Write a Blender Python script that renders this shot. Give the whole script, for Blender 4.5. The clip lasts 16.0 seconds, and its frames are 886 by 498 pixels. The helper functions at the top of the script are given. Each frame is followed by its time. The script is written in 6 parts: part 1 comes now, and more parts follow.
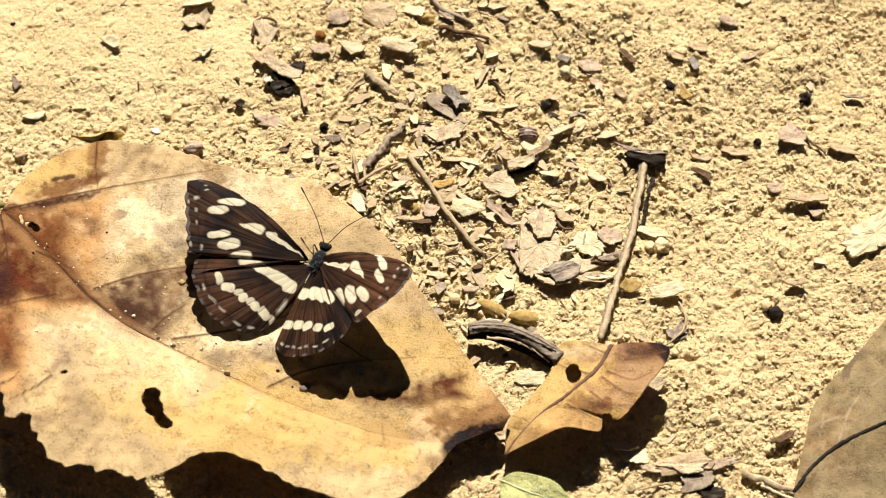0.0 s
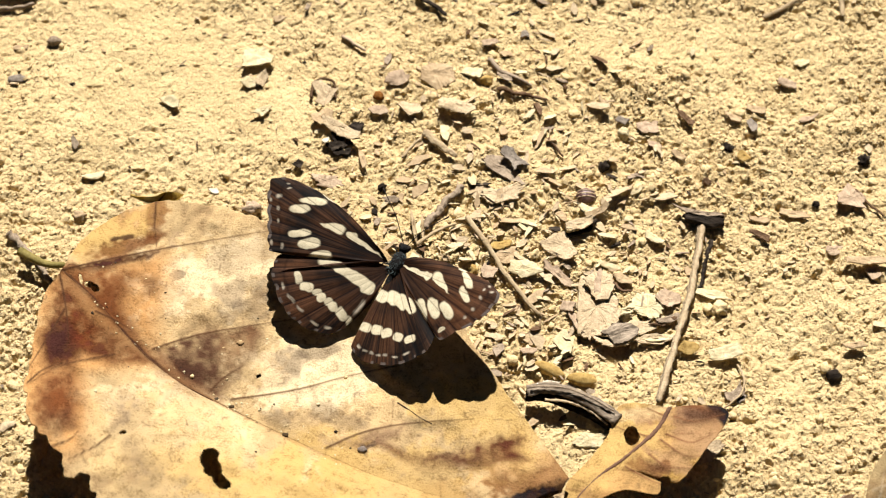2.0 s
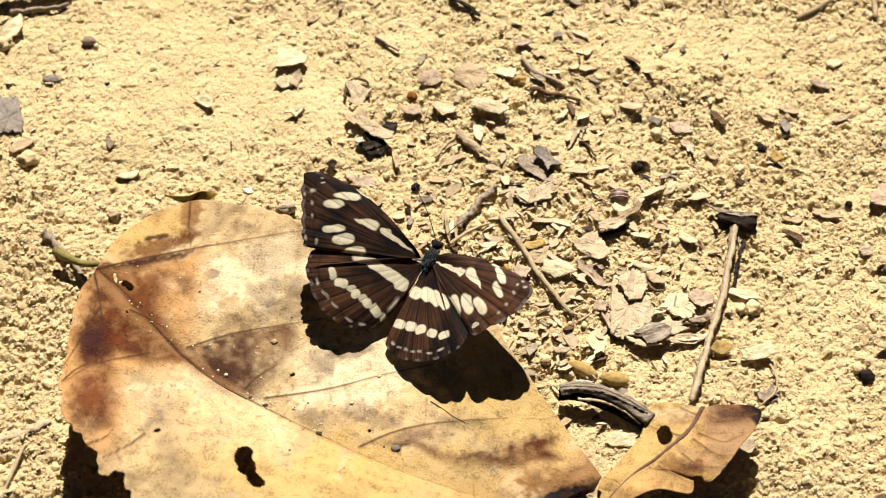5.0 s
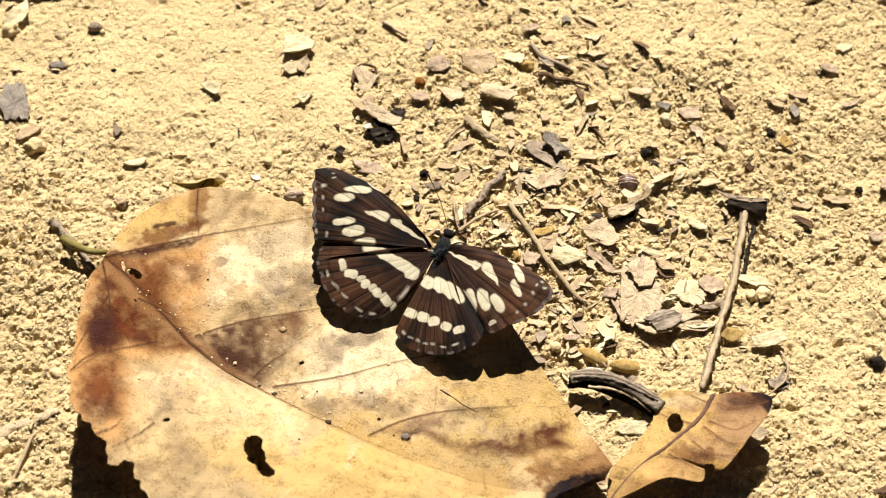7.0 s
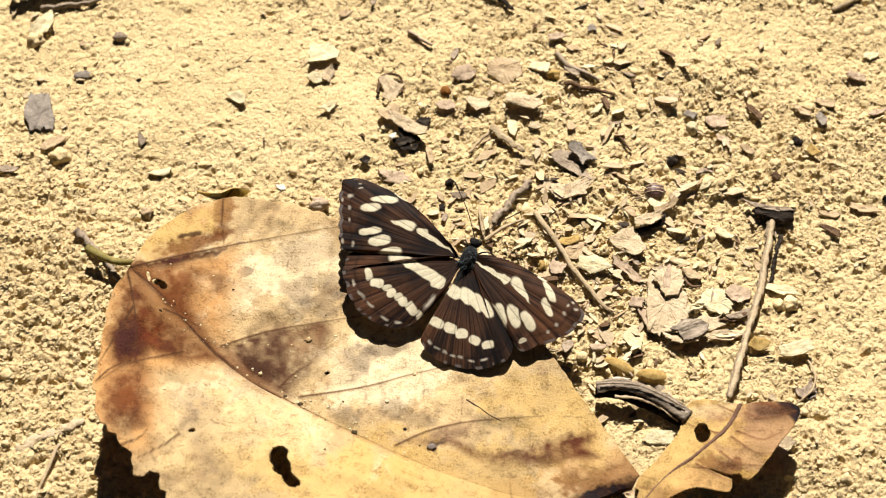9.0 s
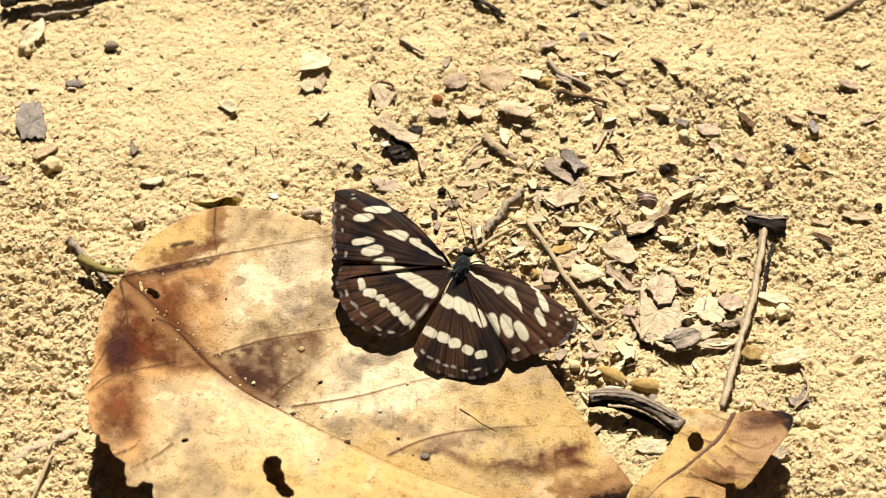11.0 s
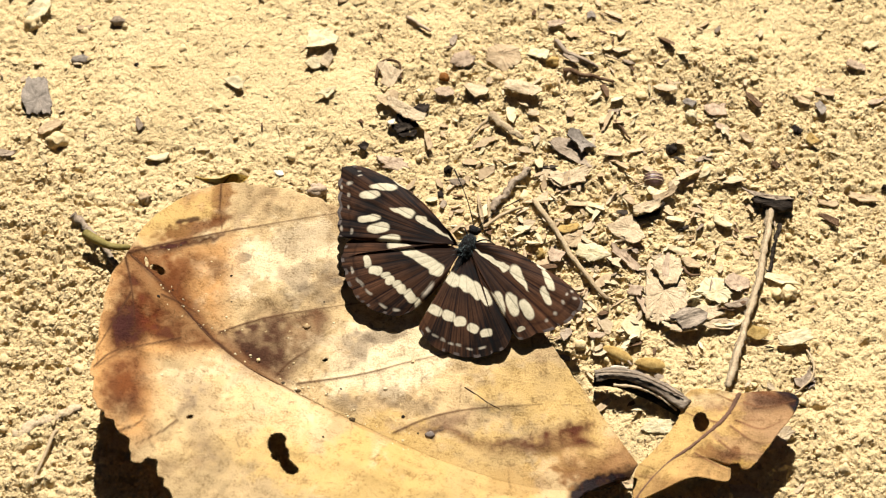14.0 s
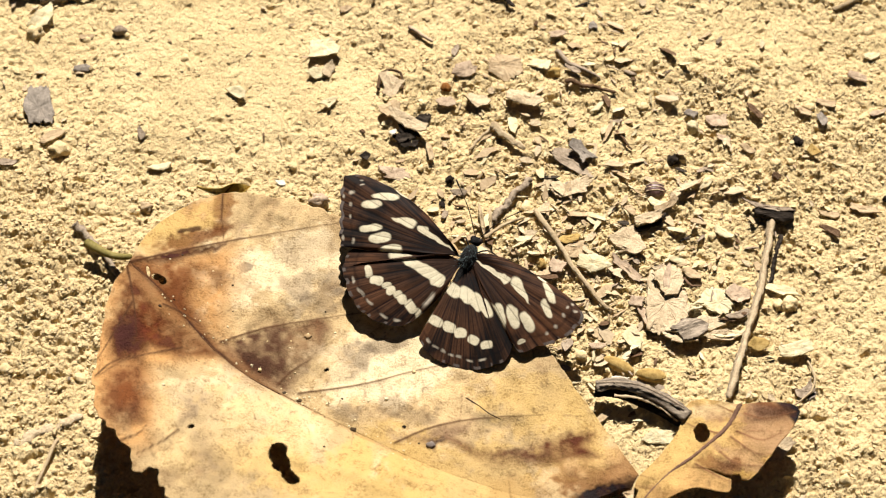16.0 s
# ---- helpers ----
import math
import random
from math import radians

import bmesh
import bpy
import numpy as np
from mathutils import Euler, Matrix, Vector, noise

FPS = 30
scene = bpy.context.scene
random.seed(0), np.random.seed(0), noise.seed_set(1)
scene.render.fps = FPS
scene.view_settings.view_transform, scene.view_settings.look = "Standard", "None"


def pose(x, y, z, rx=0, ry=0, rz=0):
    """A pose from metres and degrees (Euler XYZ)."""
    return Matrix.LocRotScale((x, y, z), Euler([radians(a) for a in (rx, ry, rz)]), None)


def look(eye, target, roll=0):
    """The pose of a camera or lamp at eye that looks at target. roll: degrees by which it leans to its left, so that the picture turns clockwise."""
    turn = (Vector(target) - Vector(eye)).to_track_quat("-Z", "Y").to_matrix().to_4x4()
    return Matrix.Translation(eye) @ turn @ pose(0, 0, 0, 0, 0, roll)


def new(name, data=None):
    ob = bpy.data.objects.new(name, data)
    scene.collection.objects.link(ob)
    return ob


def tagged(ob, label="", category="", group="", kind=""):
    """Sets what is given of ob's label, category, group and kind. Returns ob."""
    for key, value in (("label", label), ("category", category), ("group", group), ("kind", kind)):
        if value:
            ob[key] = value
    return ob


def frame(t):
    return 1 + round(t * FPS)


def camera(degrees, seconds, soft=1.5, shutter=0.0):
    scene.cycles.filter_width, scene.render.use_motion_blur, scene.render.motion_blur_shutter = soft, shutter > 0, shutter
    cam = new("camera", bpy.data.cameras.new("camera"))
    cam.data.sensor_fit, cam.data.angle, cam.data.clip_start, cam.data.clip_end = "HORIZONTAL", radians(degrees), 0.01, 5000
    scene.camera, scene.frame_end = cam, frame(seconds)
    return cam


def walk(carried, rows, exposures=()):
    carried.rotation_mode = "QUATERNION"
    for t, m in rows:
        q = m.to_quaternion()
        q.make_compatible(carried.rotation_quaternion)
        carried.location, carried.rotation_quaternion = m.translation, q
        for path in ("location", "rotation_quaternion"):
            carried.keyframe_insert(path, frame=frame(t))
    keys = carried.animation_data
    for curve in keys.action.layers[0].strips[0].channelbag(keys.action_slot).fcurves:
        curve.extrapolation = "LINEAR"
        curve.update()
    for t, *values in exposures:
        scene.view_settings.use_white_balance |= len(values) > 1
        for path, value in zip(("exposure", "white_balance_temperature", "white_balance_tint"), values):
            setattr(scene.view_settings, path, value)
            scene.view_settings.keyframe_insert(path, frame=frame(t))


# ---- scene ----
import functools

# Field close-up: a banded butterfly basking on a dry leaf on crumbly soil.
PATH = [
    (0.0, pose(0.00753, -0.37326, 0.56675, 32.2170, -1.5987, -1.1072)),
    (0.5, pose(0.00456, -0.37267, 0.56689, 32.2751, -1.6277, -1.0934)),
    (1.0, pose(0.00509, -0.37300, 0.56672, 32.4314, -1.4897, -0.8792)),
    (1.5, pose(0.00412, -0.37007, 0.56831, 32.4806, -1.3284, -0.6589)),
    (2.0, pose(0.00393, -0.37173, 0.56765, 33.3072, -0.9808, -0.4351)),
    (2.5, pose(0.00362, -0.37593, 0.56597, 33.7271, -1.0249, -0.4431)),
    (3.0, pose(0.00407, -0.37235, 0.56773, 33.7788, -0.8180, -0.0429)),
    (3.5, pose(0.00088, -0.37615, 0.56526, 34.0533, -0.8496, -0.1972)),
    (4.0, pose(0.00295, -0.37602, 0.56679, 34.0078, -0.6626, -0.0649)),
    (6.5, pose(0.00110, -0.36909, 0.56889, 32.4933, -0.4565, -0.1549)),
    (7.0, pose(-0.00004, -0.36872, 0.56843, 32.7764, -0.5040, -0.1972)),
    (7.5, pose(-0.00064, -0.36776, 0.56867, 32.5733, -0.3192, -0.1203)),
    (8.0, pose(0.00236, -0.36891, 0.56765, 32.9351, -0.1440, -0.0335)),
    (8.5, pose(-0.00132, -0.36721, 0.56789, 32.8091, -0.2332, -0.0987)),
    (9.0, pose(-0.00000, -0.36794, 0.56658, 33.0000, -0.0000, -0.0000)),
    (9.5, pose(-0.00077, -0.36687, 0.56722, 33.2326, -0.1511, -0.1414)),
    (10.0, pose(-0.00163, -0.36330, 0.56898, 32.7944, -0.1570, -0.2409)),
    (12.5, pose(-0.00312, -0.36817, 0.56599, 33.1079, -0.3925, -0.1872)),
    (13.0, pose(-0.00378, -0.36690, 0.56585, 32.8306, -0.3845, 0.0715)),
    (13.5, pose(-0.00252, -0.36678, 0.56695, 32.9649, -0.1118, 0.2877)),
    (14.0, pose(-0.00441, -0.36564, 0.56618, 32.5884, -0.5250, 0.0646)),
    (14.5, pose(-0.00501, -0.36433, 0.56686, 32.4756, -0.6456, 0.0285)),
    (15.0, pose(-0.00108, -0.36751, 0.56529, 32.8051, -0.2973, 0.2447)),
    (15.5, pose(-0.00298, -0.36668, 0.56580, 32.6884, -0.5158, 0.1302)),
    (16.0, pose(-0.00471, -0.36532, 0.56713, 32.7284, -0.6004, 0.1876)),
]
cam = camera(18, 16.0, soft=1.15)
cam.data.dof.use_dof, cam.data.dof.focus_distance, cam.data.dof.aperture_fstop = True, 0.668, 20.0
walk(cam, PATH)

# ---- light ----
SUN_FROM = Vector((0.02, 0.88, 1.0)).normalized()
world = bpy.data.worlds.new("sky")
scene.world = world
world.use_nodes = True
wn = world.node_tree.nodes
sky = wn.new("ShaderNodeTexSky")
sky.sky_type, sky.sun_disc = "NISHITA", False
sky.sun_elevation = math.asin(SUN_FROM.z)
sky.sun_rotation = math.atan2(SUN_FROM.x, SUN_FROM.y)
world.node_tree.links.new(sky.outputs[0], wn["Background"].inputs[0])
wn["Background"].inputs[1].default_value = 0.0042
sun_data = bpy.data.lights.new("sun", "SUN")
sun_data.energy, sun_data.angle, sun_data.color = 5.0, radians(0.55), (1.0, 0.955, 0.89)
sun_lamp = new("sun", sun_data)
sun_lamp.matrix_world = look(SUN_FROM * 3, (0, 0, 0))
scene.view_settings.exposure = 1.10

MM = 0.001
rng = np.random.default_rng(7)


# ---- materials ----
def shader(name, base, rough=0.9, dark=None, light=None, grain=900.0, patch=90.0, mix=0.6, bump=0.3, tint=False,
           spread=0.0, metal=0.0, streak=None, spec=0.06, sheer=0.0, bump_size=0.0004):
    """A rough natural surface: two scales of noise between dark and light tones, fine relief, optional tint attribute."""
    m = bpy.data.materials.new(name)
    m.use_nodes = True
    nt = m.node_tree
    n, ln = nt.nodes, nt.links.new
    b = n["Principled BSDF"]
    b.inputs["Roughness"].default_value = rough
    b.inputs["Metallic"].default_value = metal
    b.inputs["Specular IOR Level"].default_value = spec
    dark = dark or tuple(c * 0.62 for c in base)
    light = light or tuple(min(0.95, c * 1.25) for c in base)
    co = n.new("ShaderNodeTexCoord")
    where = co.outputs["Object"]
    if streak:
        mp = n.new("ShaderNodeMapping")
        mp.inputs["Scale"].default_value = streak
        ln(where, mp.inputs["Vector"])
        where = mp.outputs["Vector"]
    fine, broad = n.new("ShaderNodeTexNoise"), n.new("ShaderNodeTexNoise")
    for tex, size, detail in ((fine, grain, 5.0), (broad, patch, 4.0)):
        tex.inputs["Scale"].default_value = size
        tex.inputs["Detail"].default_value = detail
        tex.inputs["Roughness"].default_value = 0.62
        ln(where, tex.inputs["Vector"])
    blend = n.new("ShaderNodeMath")
    blend.operation = "MULTIPLY_ADD"
    blend.inputs[1].default_value = 1 - mix
    ln(fine.outputs["Fac"], blend.inputs[0])
    part2 = n.new("ShaderNodeMath")
    part2.operation = "MULTIPLY"
    part2.inputs[1].default_value = mix
    ln(broad.outputs["Fac"], part2.inputs[0])
    ln(part2.outputs[0], blend.inputs[2])
    ramp = n.new("ShaderNodeValToRGB")
    e = ramp.color_ramp.elements
    e[0].position, e[0].color = 0.34, (*dark, 1)
    e[1].position, e[1].color = 0.66, (*light, 1)
    mid = e.new(0.5)
    mid.color = (*base, 1)
    ln(blend.outputs[0], ramp.inputs["Fac"])
    colour = ramp.outputs["Color"]
    if tint:
        at = n.new("ShaderNodeAttribute")
        at.attribute_name = "tint"
        mul = n.new("ShaderNodeMix")
        mul.data_type, mul.blend_type = "RGBA", "MULTIPLY"
        mul.inputs["Factor"].default_value = 1.0
        ln(colour, mul.inputs["A"])
        ln(at.outputs["Color"], mul.inputs["B"])
        colour = mul.outputs["Result"]
    if spread:
        geo = n.new("ShaderNodeNewGeometry")
        hue = n.new("ShaderNodeHueSaturation")
        lift = n.new("ShaderNodeMapRange")
        lift.inputs["To Min"].default_value, lift.inputs["To Max"].default_value = 1 - spread, 1 + spread * 0.55
        ln(geo.outputs["Random Per Island"], lift.inputs["Value"])
        ln(lift.outputs["Result"], hue.inputs["Value"])
        ln(colour, hue.inputs["Color"])
        colour = hue.outputs["Color"]
    ln(colour, b.inputs["Base Color"])
    if bump:
        bm_node = n.new("ShaderNodeBump")
        bm_node.inputs["Strength"].default_value = bump
        bm_node.inputs["Distance"].default_value = bump_size
        ln(fine.outputs["Fac"], bm_node.inputs["Height"])
        ln(bm_node.outputs["Normal"], b.inputs["Normal"])
    if sheer:
        out = n["Material Output"]
        tr, add = n.new("ShaderNodeBsdfTranslucent"), n.new("ShaderNodeMixShader")
        add.inputs[0].default_value = sheer
        ln(colour, tr.inputs["Color"])
        ln(b.outputs[0], add.inputs[1])
        ln(tr.outputs[0], add.inputs[2])
        ln(add.outputs[0], out.inputs["Surface"])
    return m


SOIL = shader("dry_soil", (0.52, 0.392, 0.203), 0.95, (0.37, 0.266, 0.128), (0.57, 0.448, 0.25), 1700, 55, 0.4, 0.9, spec=0.1, bump_size=0.0006)
CRUMB = shader("soil_crumb", (0.53, 0.405, 0.217), 0.95, (0.39, 0.286, 0.142), (0.59, 0.467, 0.278), 1800, 300, 0.4, 0.8, spread=0.28, spec=0.1, bump_size=0.0004)
LEAF = shader("dry_leaf", (0.96, 0.98, 0.98), 0.75, (0.50, 0.45, 0.39), (1.0, 1.0, 1.0), 1900, 330, 0.45, 1.0, tint=True, sheer=0.03, spec=0.07, bump_size=0.0003)
WING = shader("wing_scales", (0.88, 0.88, 0.88), 0.6, (0.5, 0.48, 0.46), (1.0, 1.0, 1.0), 5000, 700, 0.4, 0.25, tint=True, sheer=0.10, spec=0.05, bump_size=0.0001)
FUR = shader("dark_fur", (0.01, 0.009, 0.009), 0.85, (0.004, 0.0035, 0.003), (0.02, 0.022, 0.022), 4200, 600, 0.4, 0.8, spec=0.12)
# bluish tone puts the thorax's sheen into the hair colour
HAIR = shader("sheen_tinted_hair", (0.04, 0.052, 0.052), 0.6, (0.012, 0.015, 0.015), (0.10, 0.125, 0.125), 3000, 900)
ANTENNA = shader("antenna_shell", (0.02, 0.015, 0.012), 0.5, grain=2000)
PALE = shader("pale_bark", (0.43, 0.33, 0.208), 0.9, (0.30, 0.222, 0.133), (0.51, 0.402, 0.265), 1700, 420, 0.5, 0.8)
CREAM = shader("cream_husk", (0.5, 0.42, 0.255), 0.85, (0.38, 0.3, 0.17), (0.58, 0.5, 0.33), 1400, 260, 0.5, 0.4)
TAN = shader("tan_flake", (0.36, 0.262, 0.155), 0.9, (0.24, 0.168, 0.094), (0.44, 0.335, 0.21), 1400, 260, 0.5, 0.5)
ROSE = shader("pinkish_flake", (0.36, 0.265, 0.18), 0.9, (0.22, 0.155, 0.1), (0.45, 0.345, 0.24), 1500, 300, 0.5, 0.6)
GREY = shader("grey_bark", (0.245, 0.188, 0.132), 0.92, (0.11, 0.08, 0.054), (0.34, 0.27, 0.195), 1300, 240, 0.45, 0.7)
SLATE = shader("slate_grey", (0.20, 0.168, 0.135), 0.9, (0.10, 0.082, 0.065), (0.30, 0.25, 0.2), 1300, 240, 0.5, 0.5)
# charred pieces, and black stand-ins for shaded hollows
CHAR_AND_SHADE = shader("charred_wood_and_shade", (0.020, 0.0145, 0.0105), 0.85, (0.006, 0.0045, 0.0035), (0.075, 0.058, 0.043), 900, 200, 0.4, 0.9, streak=(0.25, 1, 1))
STRIPED = shader("striped_bark", (0.19, 0.15, 0.11), 0.9, (0.035, 0.026, 0.019), (0.36, 0.29, 0.215), 2200, 500, 0.45, 1.0, streak=(0.15, 0.7, 1))
YELLOW = shader("yellow_husk", (0.34, 0.225, 0.075), 0.75, (0.19, 0.115, 0.035), (0.43, 0.3, 0.12), 1400, 260, 0.5, 0.4)
BROWN = shader("brown_twig", (0.1, 0.058, 0.032), 0.85, (0.045, 0.025, 0.014), (0.18, 0.115, 0.07), 1500, 260, 0.5, 0.6)
STRAW = shader("bleached_straw", (0.36, 0.27, 0.16), 0.85, (0.21, 0.15, 0.085), (0.46, 0.36, 0.23), 1800, 200, 0.5, 0.5, streak=(1, 1, 1))
GREEN = shader("green_stalk", (0.15, 0.12, 0.035), 0.6, (0.06, 0.05, 0.016), (0.24, 0.19, 0.065), 1200, 200)
MAUVE = shader("mauve_shell", (0.11, 0.055, 0.048), 0.4, (0.04, 0.018, 0.017), (0.2, 0.115, 0.1), 1500, 300, spec=0.5)
WHITE = shader("white_chip", (0.52, 0.47, 0.37), 0.85, (0.4, 0.35, 0.25), (0.6, 0.56, 0.46), 1500, 300)
RED = shader("red_pebble", (0.19, 0.075, 0.018), 0.75, (0.1, 0.04, 0.01), (0.26, 0.12, 0.035), grain=1500)


# ---- builders ----
def mesh_of(name, verts, faces, material, smooth=True):
    me = bpy.data.meshes.new(name)
    me.from_pydata([tuple(v) for v in verts], [], faces)
    me.materials.append(material)
    if smooth:
        me.polygons.foreach_set("use_smooth", [True] * len(me.polygons))
    me.update()
    return me


def part(name, verts, faces, material, parent=None, label="", smooth=True):
    ob = new(name, mesh_of(name, verts, faces, material, smooth))
    ob.parent = parent
    if label:
        ob["label"] = label
    return ob


def paint(ob, colours):
    at = ob.data.color_attributes.new("tint", "FLOAT_COLOR", "POINT")
    c = np.ones((len(colours), 4), dtype=np.float32)
    c[:, :3] = colours
    at.data.foreach_set("color", c.ravel())


def spline(points, count, even=True):
    """Catmull-Rom curve through points, count samples, evenly spaced along its length."""
    p = np.array(points, dtype=float)
    q = np.vstack([2 * p[0] - p[1], p, 2 * p[-1] - p[-2]])
    out = []
    for i in range(1, len(q) - 2):
        u = np.linspace(0, 1, 40, endpoint=False)[:, None]
        a, b, c, d = q[i - 1], q[i], q[i + 1], q[i + 2]
        out.append(0.5 * (2 * b + (c - a) * u + (2 * a - 5 * b + 4 * c - d) * u ** 2 + (3 * b - a - 3 * c + d) * u ** 3))
    out = np.vstack(out + [p[-1:]])
    step = np.concatenate([[0], np.cumsum(np.linalg.norm(np.diff(out, axis=0), axis=1))])
    at = np.linspace(0, step[-1], count)
    return np.stack([np.interp(at, step, out[:, k]) for k in range(p.shape[1])], axis=1)


@functools.lru_cache(maxsize=None)
def noise_table(seed):
    return np.random.default_rng(seed).random((256, 256)) * 2 - 1


def value_noise(px, py, seed, cell):
    """Smooth noise on plan coordinates, from -1 to 1."""
    table = noise_table(seed)
    gx, gy = np.asarray(px) / cell + 1000.0, np.asarray(py) / cell + 1000.0
    ix, iy = np.floor(gx).astype(int), np.floor(gy).astype(int)
    fx, fy = gx - ix, gy - iy
    fx, fy = fx * fx * (3 - 2 * fx), fy * fy * (3 - 2 * fy)
    t = lambda a, b: table[a % 256, b % 256]
    return ((t(ix, iy) * (1 - fx) + t(ix + 1, iy) * fx) * (1 - fy) + (t(ix, iy + 1) * (1 - fx) + t(ix + 1, iy + 1) * fx) * fy)


def clods(px, py, seed, cell):
    """Rounded lumps with creases between them, 0 to 1."""
    r = np.random.default_rng(seed)
    jx, jy, top = r.random((256, 256)), r.random((256, 256)), 0.35 + 0.65 * r.random((256, 256))
    wx, wy = value_noise(px, py, seed + 50, cell * 0.8), value_noise(px, py, seed + 51, cell * 0.8)
    gx, gy = px / cell + 0.33 * wx + 1000.0, py / cell + 0.33 * wy + 1000.0
    ix, iy = np.floor(gx).astype(int), np.floor(gy).astype(int)
    best = np.zeros(np.shape(px))
    for ox in (-1, 0, 1):
        for oy in (-1, 0, 1):
            cx, cy = ix + ox, iy + oy
            a, b = cx % 256, cy % 256
            d2 = (gx - cx - jx[a, b]) ** 2 + (gy - cy - jy[a, b]) ** 2
            best = np.maximum(best, top[a, b] * np.clip(1 - d2 / 0.6, 0, 1) ** 0.7)
    return best


def crumbly(px, py):
    """How lumpy the soil is: low where it is trodden smooth."""
    spot = lambda x, y, rx, ry: np.exp(-((px - x) / rx) ** 2 - ((py - y) / ry) ** 2)
    smooth = np.maximum(spot(-0.060, 0.052, 0.052, 0.034), 0.85 * spot(0.055, 0.066, 0.032, 0.012))
    smooth = np.maximum(smooth, 0.75 * spot(0.040, 0.034, 0.018, 0.007))
    lumps = 0.35 * spot(-0.105, -0.025, 0.035, 0.045) + 0.08 * spot(0.045, 0.0, 0.030, 0.035)
    return np.clip(0.80 - 0.66 * smooth + 0.30 * value_noise(px, py, 5, 0.022) + 0.16 * value_noise(px, py, 6, 0.009) + lumps, 0.18, 1.3)


def relief(px, py):
    """Height of the soil above its mean level, metres."""
    near = np.exp(-(np.hypot(px, py) / 0.6) ** 2)
    h = 2.2 * value_noise(px, py, 1, 0.055) + 1.1 * value_noise(px, py, 2, 0.019)
    rough = crumbly(px, py)
    h = h + rough * (0.75 * value_noise(px, py, 3, 0.0065) + 0.4 * value_noise(px, py, 4, 0.0028) + 1.25 * clods(px, py, 8, 0.0031) + 1.0 * clods(px + 0.3 * MM * value_noise(px, py, 10, 0.0011), py, 9, 0.0017))
    h = h + (0.30 + 0.28 * rough) * clods(px, py, 11, 0.00112) + 0.16 * value_noise(px, py, 12, 0.0015) + 0.30 * value_noise(px * 0.55, py, 15, 0.0036)
    h = h - (0.35 + 0.8 * rough) * np.clip(value_noise(px * 0.6, py, 13, 0.0023) + 0.5 * value_noise(px, py, 14, 0.0012) - 0.74, 0, 0.4) * 3.0   # small pits
    return (0.9 * h - 2.3) * MM * near


def level(x, y):
    return float(relief(np.array([x]), np.array([y]))[0])


# ---- soil ----
def soil_sheet():
    def axis(lo, hi, step):
        inner = np.arange(lo, hi + step / 2, step)
        grow = step * np.cumsum(1.32 ** np.arange(1, 42))
        return np.concatenate([(lo - grow)[::-1], inner, hi + grow])
    xs, ys = axis(-0.135, 0.150, 0.00036), axis(-0.125, 0.105, 0.00036)
    gx, gy = np.meshgrid(xs, ys)
    z = relief(gx.ravel(), gy.ravel())
    v = np.stack([gx.ravel(), gy.ravel(), z], axis=1).astype(np.float32)
    nx, ny = len(xs), len(ys)
    a = (np.arange(ny - 1)[:, None] * nx + np.arange(nx - 1)[None]).ravel()
    quads = np.stack([a, a + 1, a + nx + 1, a + nx], axis=1).astype(np.int32)
    me = bpy.data.meshes.new("ground")
    me.vertices.add(len(v))
    me.vertices.foreach_set("co", v.ravel())
    me.loops.add(quads.size)
    me.loops.foreach_set("vertex_index", quads.ravel())
    me.polygons.add(len(quads))
    me.polygons.foreach_set("loop_start", np.arange(0, quads.size, 4, dtype=np.int32))
    me.polygons.foreach_set("use_smooth", np.zeros(len(quads), dtype=bool))
    me.update(calc_edges=True)
    me.materials.append(SOIL)
    tagged(new("ground", me), "dry yellow crumbly soil with fine sandy clods", "ground", kind="structure")


def ico(level_of):
    bm = bmesh.new()
    bmesh.ops.create_icosphere(bm, subdivisions=level_of, radius=1.0)
    v = np.array([w.co[:] for w in bm.verts])
    fs = np.array([[w.index for w in f.verts] for f in bm.faces])
    bm.free()
    return v, fs


def chunk():
    """A block with cut corners to jitter into angular grit."""
    v = np.array([(x, y, z) for x in (-1, 1) for y in (-1, 1) for z in (-1, 1)]) * 0.68
    quads = ((0, 1, 3, 2), (4, 6, 7, 5), (0, 4, 5, 1), (2, 3, 7, 6), (0, 2, 6, 4), (1, 5, 7, 3))
    return v, np.array([t for a, b, c, d in quads for t in ((a, b, c), (a, c, d))])


